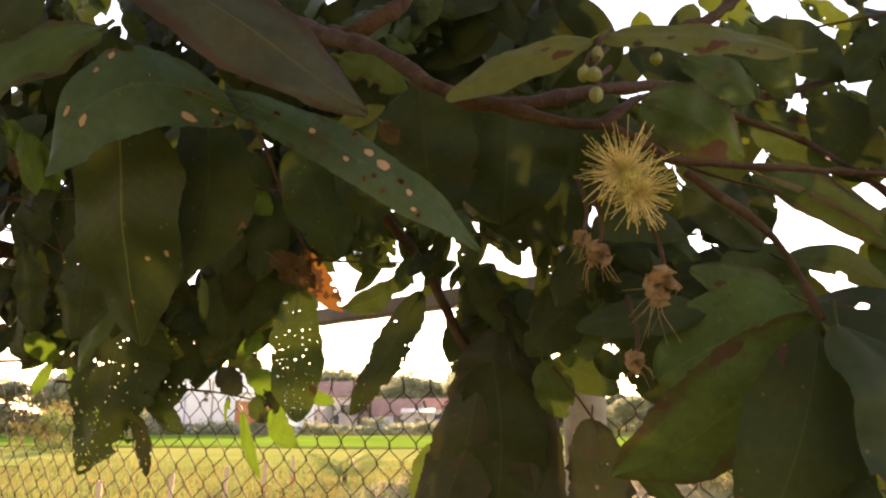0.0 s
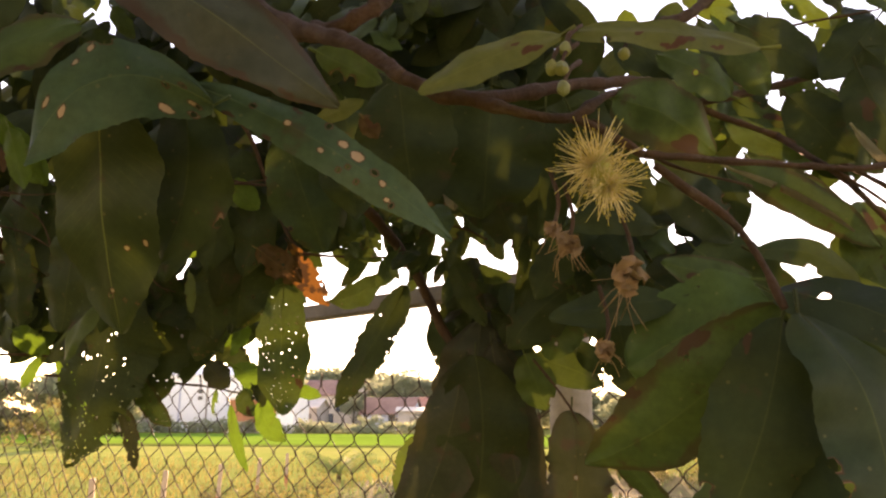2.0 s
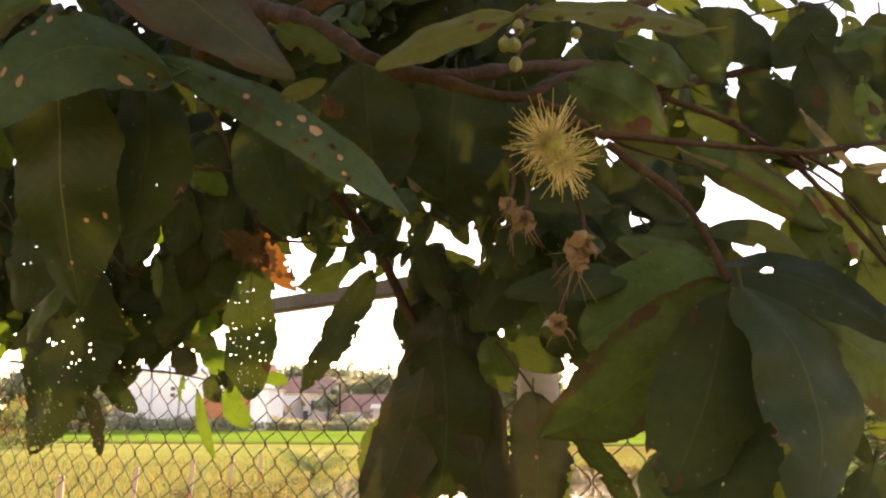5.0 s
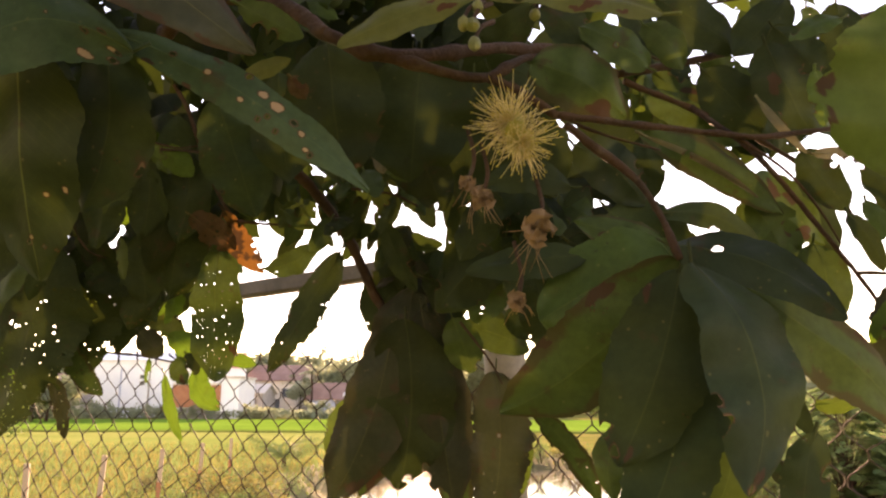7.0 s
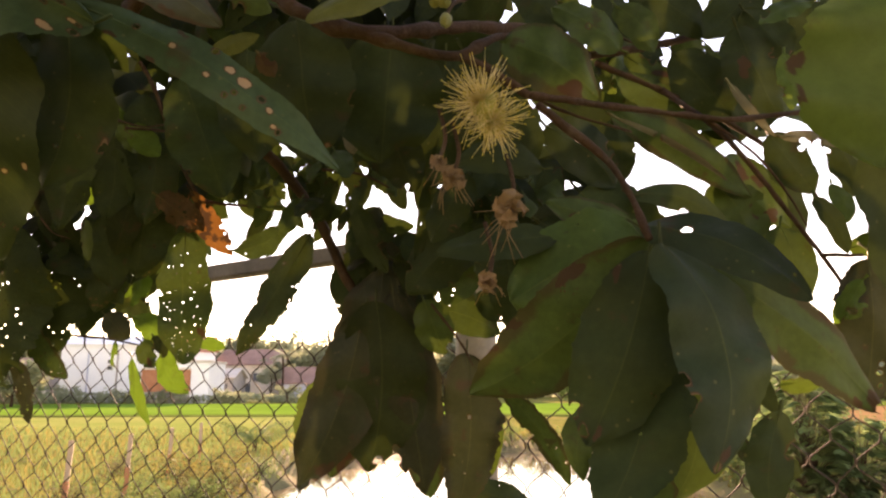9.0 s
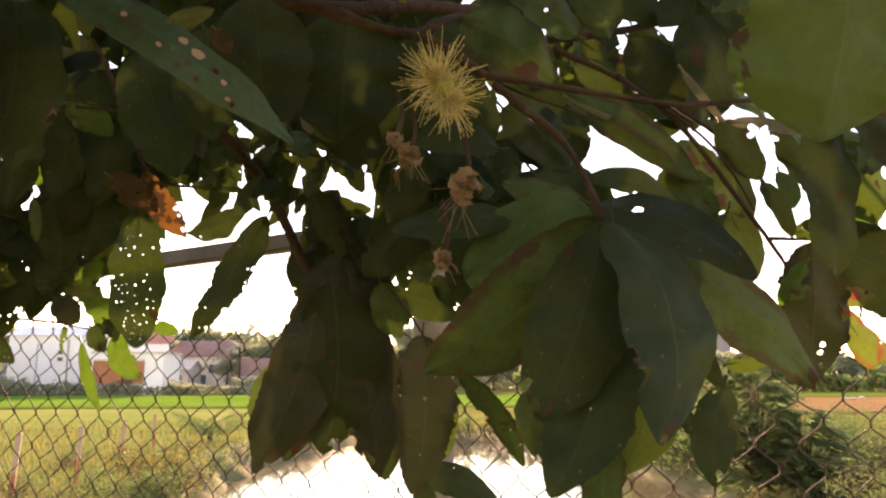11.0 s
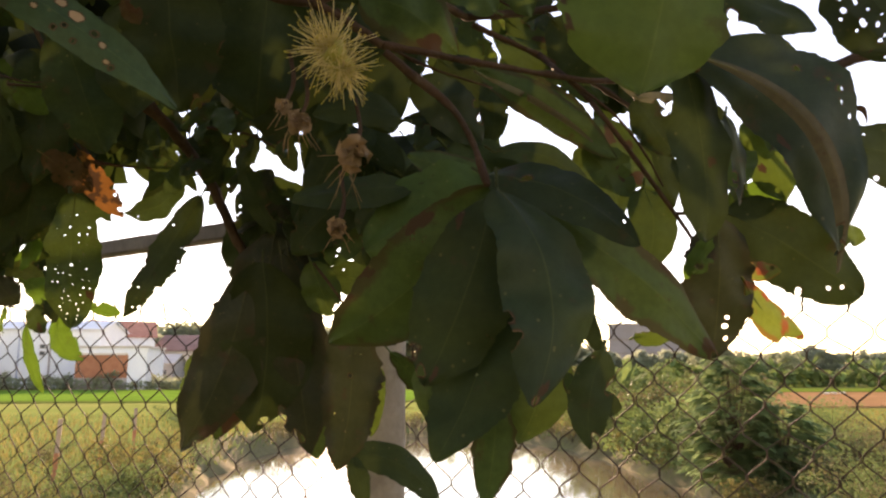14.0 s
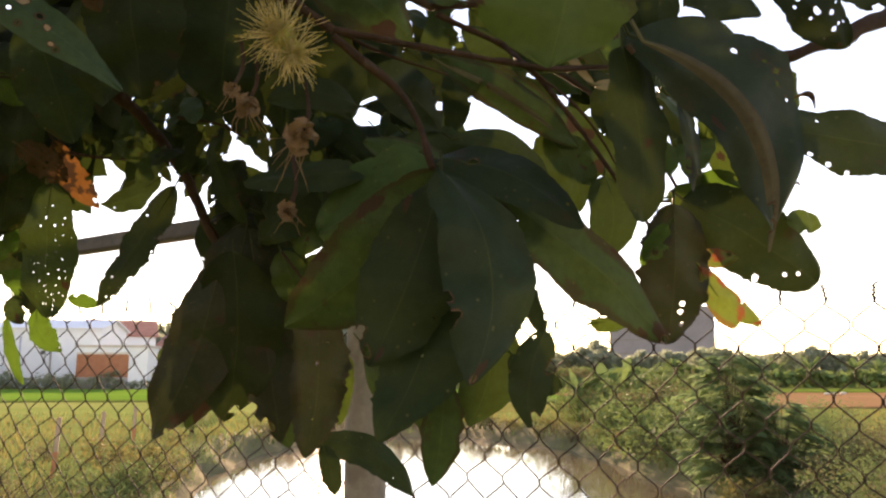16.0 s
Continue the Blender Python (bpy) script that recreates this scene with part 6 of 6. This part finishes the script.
leaf("dark", (0.123, 0.697, 1.774), (0.089, 0.709, 1.712), 0.037, roll=10, seed=1989)
leaf("green", (0.137, 0.803, 1.755), (0.105, 0.821, 1.666), 0.057, roll=15, holes=6, bore=0.7, seed=2023)
leaf("dark", (0.114, 0.574, 1.837), (0.166, 0.601, 1.743), 0.067, roll=10, seed=2040)
leaf("dark", (0.049, 0.676, 1.816), (0.074, 0.692, 1.755), 0.041, roll=10, holes=2, bites=2, bore=0.7, seed=2125)
leaf("dark", (0.022, 0.826, 1.811), (0.001, 0.835, 1.766), 0.021, roll=20, bites=1, seed=2159)
leaf("fresh", (-0.603, 0.902, 1.992), (-0.567, 0.918, 1.938), 0.029, roll=10, seed=2193)
leaf("fresh", (-0.387, 1.040, 1.975), (-0.333, 1.056, 1.925), 0.040, roll=10, rag=True, seed=2210)
leaf("fresh", (-0.584, 0.926, 1.955), (-0.549, 0.939, 1.909), 0.035, roll=15, seed=2227)
leaf("dark", (0.017, 0.798, 1.838), (0.074, 0.800, 1.795), 0.035, roll=10, holes=2, bore=0.7, seed=2278)
leaf("dark", (0.192, 0.701, 1.745), (0.235, 0.715, 1.700), 0.036, roll=10, bites=1, seed=2380)
leaf("green", (0.169, 0.728, 1.704), (0.224, 0.745, 1.653), 0.042, roll=10, holes=6, bore=0.8, seed=2397)
leaf("dark", (-0.499, 0.905, 2.103), (-0.438, 0.917, 2.076), 0.039, roll=10, bites=2, seed=2431)
leaf("green", (-0.483, 0.944, 2.167), (-0.452, 0.956, 2.124), 0.024, roll=10, seed=2448)

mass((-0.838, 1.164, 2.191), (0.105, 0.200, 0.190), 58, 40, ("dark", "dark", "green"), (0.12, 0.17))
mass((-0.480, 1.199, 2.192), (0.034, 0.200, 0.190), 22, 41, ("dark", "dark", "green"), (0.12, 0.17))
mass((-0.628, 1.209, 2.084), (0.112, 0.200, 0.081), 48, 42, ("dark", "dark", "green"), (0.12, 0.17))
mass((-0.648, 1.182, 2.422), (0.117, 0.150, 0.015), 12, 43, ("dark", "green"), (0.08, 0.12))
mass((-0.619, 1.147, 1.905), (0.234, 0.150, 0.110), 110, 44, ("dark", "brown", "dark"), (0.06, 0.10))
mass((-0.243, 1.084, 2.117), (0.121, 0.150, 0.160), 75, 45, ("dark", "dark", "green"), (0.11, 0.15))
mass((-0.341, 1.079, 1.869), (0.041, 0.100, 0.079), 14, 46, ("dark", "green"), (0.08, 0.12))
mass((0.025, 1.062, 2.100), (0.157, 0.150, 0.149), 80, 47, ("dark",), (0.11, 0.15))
mass((0.279, 0.983, 2.104), (0.109, 0.100, 0.056), 15, 48, ("dark", "green", "light"), (0.08, 0.12))
mass((0.295, 0.950, 1.985), (0.100, 0.060, 0.034), 20, 49, ("dark", "green"), (0.06, 0.09), True)
mass((0.477, 0.928, 1.976), (0.071, 0.100, 0.057), 14, 50, ("dark", "green"), (0.08, 0.12), True)
mass((0.176, 0.842, 1.771), (0.081, 0.100, 0.033), 26, 51, ("dark", "dark", "green"), (0.06, 0.09), True)
mass((-0.069, 0.976, 1.802), (0.036, 0.040, 0.025), 8, 52, ("green", "dark"), (0.03, 0.05))
mass((0.058, 0.947, 1.715), (0.047, 0.040, 0.027), 10, 53, ("dark",), (0.07, 0.1), True)
mass((-0.717, 1.175, 1.738), (0.050, 0.050, 0.036), 7, 54, ("green", "light"), (0.05, 0.08))
mass((-0.418, 1.155, 1.729), (0.030, 0.050, 0.030), 4, 55, ("dark",), (0.07, 0.1))
mass((0.478, 0.648, 1.746), (0.031, 0.060, 0.033), 6, 56, ("green", "light"), (0.04, 0.07), True)
mass((0.037, 0.878, 1.939), (0.101, 0.100, 0.044), 20, 59, ("dark",), (0.08, 0.12), True)
mass((-0.258, 1.110, 1.924), (0.107, 0.100, 0.107), 32, 60, ("dark", "green"), (0.09, 0.12))
mass((-0.438, 1.299, 1.800), (0.056, 0.100, 0.113), 12, 61, ("green", "dark", "light"), (0.07, 0.1))
mass((-0.079, 0.958, 1.830), (0.047, 0.030, 0.027), 26, 63, ("green", "dark"), (0.025, 0.045))
mass((-0.077, 0.908, 1.818), (0.036, 0.050, 0.037), 14, 64, ("dark", "green"), (0.04, 0.06), True)
mass((0.135, 0.818, 1.789), (0.034, 0.075, 0.040), 15, 65, ("dark", "dark", "green"), (0.04, 0.07), True)
mass((0.145, 0.790, 1.710), (0.032, 0.065, 0.024), 10, 66, ("dark", "dark", "green"), (0.04, 0.07), True)
mass((-0.007, 0.869, 1.863), (0.043, 0.075, 0.023), 14, 67, ("dark",), (0.05, 0.08), True)
mass((-0.515, 1.156, 1.796), (0.119, 0.075, 0.035), 26, 68, ("dark", "brown", "dark"), (0.05, 0.08))
mass((-0.750, 1.190, 1.772), (0.069, 0.075, 0.051), 34, 69, ("dark", "brown"), (0.05, 0.08))
mass((-0.353, 1.158, 1.742), (0.035, 0.050, 0.026), 5, 70, ("green",), (0.04, 0.06))
mass((-0.168, 1.014, 1.874), (0.032, 0.050, 0.034), 12, 71, ("dark", "dark", "green"), (0.05, 0.07))
mass((-0.049, 0.954, 2.137), (0.054, 0.075, 0.031), 14, 72, ("dark", "green"), (0.07, 0.1))
mass((-0.152, 0.945, 2.029), (0.038, 0.050, 0.030), 8, 73, ("dark", "green"), (0.06, 0.09))
mass((-0.720, 1.224, 1.740), (0.028, 0.050, 0.056), 8, 74, ("dark", "green"), (0.06, 0.09))
mass((0.031, 0.823, 1.814), (0.014, 0.075, 0.022), 6, 76, ("dark", "green"), (0.04, 0.06), True)
mass((-0.620, 1.223, 1.762), (0.032, 0.075, 0.051), 12, 77, ("dark", "green"), (0.06, 0.09))
mass((-0.466, 1.086, 2.201), (0.047, 0.100, 0.047), 16, 78, ("dark", "dark", "green"), (0.07, 0.1))
mass((-0.563, 1.085, 2.170), (0.054, 0.100, 0.020), 9, 79, ("dark", "green"), (0.06, 0.09))
mass((-0.659, 1.063, 2.233), (0.038, 0.100, 0.036), 9, 80, ("dark", "green"), (0.06, 0.09))
mass((-0.512, 1.067, 2.269), (0.032, 0.100, 0.018), 5, 81, ("dark", "green"), (0.06, 0.08))
mass((-0.614, 1.051, 2.191), (0.035, 0.075, 0.044), 10, 82, ("dark", "green"), (0.06, 0.09))
mass((-0.472, 1.066, 2.183), (0.042, 0.075, 0.035), 10, 83, ("dark", "dark", "green"), (0.06, 0.09))
mass((-0.193, 1.042, 1.830), (0.055, 0.050, 0.039), 10, 84, ("dark", "green"), (0.04, 0.06))
mass((0.409, 0.839, 2.064), (0.080, 0.100, 0.022), 9, 85, ("green", "dark", "light"), (0.05, 0.08), True)
mass((0.024, 0.930, 1.754), (0.042, 0.040, 0.035), 26, 105, ("dark", "brown"), (0.03, 0.05))
mass((-0.131, 0.900, 2.087), (0.095, 0.050, 0.041), 30, 106, ("dark", "green"), (0.05, 0.08))

# unseen crown added overhead, behind and to the left to shade the lower leaves
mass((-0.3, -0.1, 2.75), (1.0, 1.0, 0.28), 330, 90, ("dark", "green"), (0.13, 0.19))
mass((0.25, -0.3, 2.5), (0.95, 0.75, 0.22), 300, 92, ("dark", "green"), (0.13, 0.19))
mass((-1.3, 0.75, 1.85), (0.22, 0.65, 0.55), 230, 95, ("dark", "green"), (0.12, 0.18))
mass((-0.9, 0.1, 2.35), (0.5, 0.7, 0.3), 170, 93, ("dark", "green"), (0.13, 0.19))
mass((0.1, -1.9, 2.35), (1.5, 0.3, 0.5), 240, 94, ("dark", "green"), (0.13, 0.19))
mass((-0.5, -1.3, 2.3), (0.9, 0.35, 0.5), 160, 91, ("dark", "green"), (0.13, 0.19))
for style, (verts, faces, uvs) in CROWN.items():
    tagged(part("crown_leaves", mesh_from("crown_leaves", verts, faces, LEAF[style], True, uvs), LEAF[style], TREE, "inner crown of close shade-darkened green leaves, with unseen ones added overhead"), kind="stuff")


def pompom(place, radius, count, seed, aim):
    """A brush flower: a green cup ringed with long pale stamens, each tipped with an anther."""
    rnd = random.Random(seed)
    c = Vector(place) - ORIGIN
    aim = Vector(aim).normalized()
    flower = new("flower")
    flower.parent = TREE
    tagged(flower, "pale yellow brush-like flower of many stamens")
    cup = [c - aim * 0.012, c - aim * 0.008, c - aim * 0.002, c + aim * 0.003]
    v, f = tube(cup, [0.002, 0.006, 0.0095, 0.0085], 14)
    part("calyx", mesh_from("calyx", v, f, CUP, True), CUP, flower, "green flower cup")
    strands, tips = [], []
    for _ in range(count):
        d = Vector((rnd.gauss(0, 1), rnd.gauss(0, 1), rnd.gauss(0, 1))).normalized()
        d = (d + aim * 0.45).normalized()
        r = radius * (rnd.uniform(0.25, 0.62) if rnd.random() < 0.5 else rnd.uniform(0.7, 1.2))
        e = c + d * r
        bow = d.orthogonal() * r * rnd.uniform(-0.12, 0.12)
        strands.append(tube([c + d * 0.004, c + d * r * 0.55 + bow, e], [0.00030, 0.00026, 0.00020], 3))
        tips.append(tube([e - d * 0.0005, e + d * 0.0007], [0.00042, 0.00042], 4))
    v, f = join(strands)
    part("stamen_brush", mesh_from("stamen_brush", v, f, STAMEN, True), STAMEN, flower, "long pale yellow stamens")
    v, f = join(tips)
    part("anther_dust", mesh_from("anther_dust", v, f, ANTHER, True), ANTHER, flower, "tiny yellow anthers")


def bud(place, r, seed):
    bm = bmesh.new()
    bmesh.ops.create_uvsphere(bm, u_segments=14, v_segments=10, radius=r * 0.82)
    for v in bm.verts:
        v.co.z *= 1.4
        v.co *= 1 + 0.10 * noise.noise(v.co * 420 + Vector((seed, 0, 0)))
        if v.co.z > r * 0.6:
            v.co *= 1 - 0.25 * abs(math.sin(2 * math.atan2(v.co.y, v.co.x)))
    p = Vector(place) - ORIGIN
    bmesh.ops.transform(bm, matrix=Matrix.Translation(p) @ Matrix.Rotation(seed * 0.9, 4, "X"), verts=bm.verts)
    for f in bm.faces:
        f.smooth = True
    part("flower_bud", bm, BUDM, TREE, "round pale green flower bud")
    twig([Vector(place) + Vector((0, 0, 0.002)), Vector(place) + Vector((0.004, 0.008, 0.014)), Vector(place) + Vector((0.012, 0.03, 0.03))], 0.0012, 0.0014)


def spent_flower(place, seed, size=1.0):
    """A withered bloom: crumpled petals and limp hanging threads."""
    rnd = random.Random(seed)
    c = Vector(place) - ORIGIN
    bloom = new("withered_flower")
    bloom.parent = TREE
    tagged(bloom, "withered brownish pink flower with limp threads")
    for k in range(8):
        a = k * 0.79 + rnd.uniform(-0.3, 0.3)
        d = Vector((math.cos(a), rnd.uniform(-0.4, 0.4), math.sin(a))).normalized()
        w = d.orthogonal().normalized()
        r = 0.0058 * size * rnd.uniform(0.7, 1.25)
        verts, faces = [], []
        for j in range(6):
            for i in range(5):
                s, q = j / 5, i / 2 - 1
                wide = r * 0.6 * math.sin(math.pi * (0.12 + 0.8 * s))
                verts.append(c + d * r * s + w * q * wide + d.cross(w) * (0.6 * r * q * q * (1 - s) + 0.95 * r * noise.noise(Vector((s * 7, q * 4, seed + k)))))
        faces = [(j * 5 + i, j * 5 + i + 1, j * 5 + i + 6, j * 5 + i + 5) for j in range(5) for i in range(4)]
        part("petal", mesh_from("petal", verts, faces, PETAL, True), PETAL, bloom)
    strands = []
    for _ in range(7):
        s = c + Vector((rnd.uniform(-1, 1), rnd.uniform(-1, 1), 0)) * 0.004
        e = s + Vector((rnd.uniform(-0.01, 0.01), rnd.uniform(-0.008, 0.008), -rnd.uniform(0.006, 0.018))) * size
        strands.append(tube([s, s.lerp(e, 0.5) + Vector((rnd.uniform(-0.004, 0.004), 0, 0)), e], [0.0004, 0.00035, 0.00025], 3))
    for _ in range(2):
        e = c + Vector((rnd.uniform(-0.012, 0.012), 0, -rnd.uniform(0.0, 0.02))) * size
        strands.append(tube([c, c.lerp(e, 0.6), e], [0.00035, 0.0003, 0.00025], 3))
    v, f = join(strands)
    part("thread", mesh_from("thread", v, f, PETAL, True), PETAL, bloom)
    twig([Vector(place), Vector(place) + Vector((0.004, 0.01, 0.02)), Vector(place) + Vector((0.0, 0.02, 0.045))], 0.0013, 0.0015)


def soft(name, colour, glow, share=0.4, rough=0.6):
    m, t, b, out = material(name)
    c = mix(t, ramp(t, noise_tex(t, 90.0), [(0.3, (0.0,)), (0.7, (1.0,))]), tuple(0.75 * k for k in colour), colour)
    t.links.new(c, b.inputs["Base Color"])
    b.inputs["Roughness"].default_value = rough
    tr = node(t, "ShaderNodeBsdfTranslucent")
    tr.inputs[0].default_value = (*glow, 1)
    both = t.nodes.new("ShaderNodeMixShader")
    both.inputs[0].default_value = share
    t.links.new(b.outputs[0], both.inputs[1])
    t.links.new(tr.outputs[0], both.inputs[2])
    t.links.new(both.outputs[0], out.inputs[0])
    return m


STAMEN = soft("stamen_pale_yellow", (0.80, 0.70, 0.42), (0.86, 0.74, 0.42), 0.5)
ANTHER = soft("anther_yellow", (0.6, 0.5, 0.12), (0.6, 0.5, 0.1))
CUP = soft("cup_green", (0.42, 0.42, 0.14), (0.5, 0.5, 0.14))
BUDM = soft("bud_pale_green", (0.17, 0.19, 0.07), (0.22, 0.24, 0.07), 0.3, 0.5)
PETAL = soft("withered_petal", (0.25, 0.155, 0.085), (0.26, 0.16, 0.075), 0.35)
pompom((0.1225, 0.494, 1.764), 0.0290, 250, 1, (-0.6, -0.5, 0.4))
pompom((0.1290, 0.498, 1.753), 0.0240, 230, 2, (0.3, -0.7, -0.4))
bud((0.091, 0.408, 1.790), 0.0042, 1)
bud((0.096, 0.408, 1.789), 0.0048, 2)
bud((0.097, 0.411, 1.779), 0.0045, 3)
bud((0.099, 0.416, 1.804), 0.0040, 4)
bud((0.134, 0.438, 1.811), 0.0040, 5)
spent_flower((0.094, 0.485, 1.721), 3)
spent_flower((0.103, 0.489, 1.712), 4, 1.4)
spent_flower((0.138, 0.485, 1.690), 5, 1.9)
spent_flower((0.127, 0.525, 1.650), 6, 1.2)
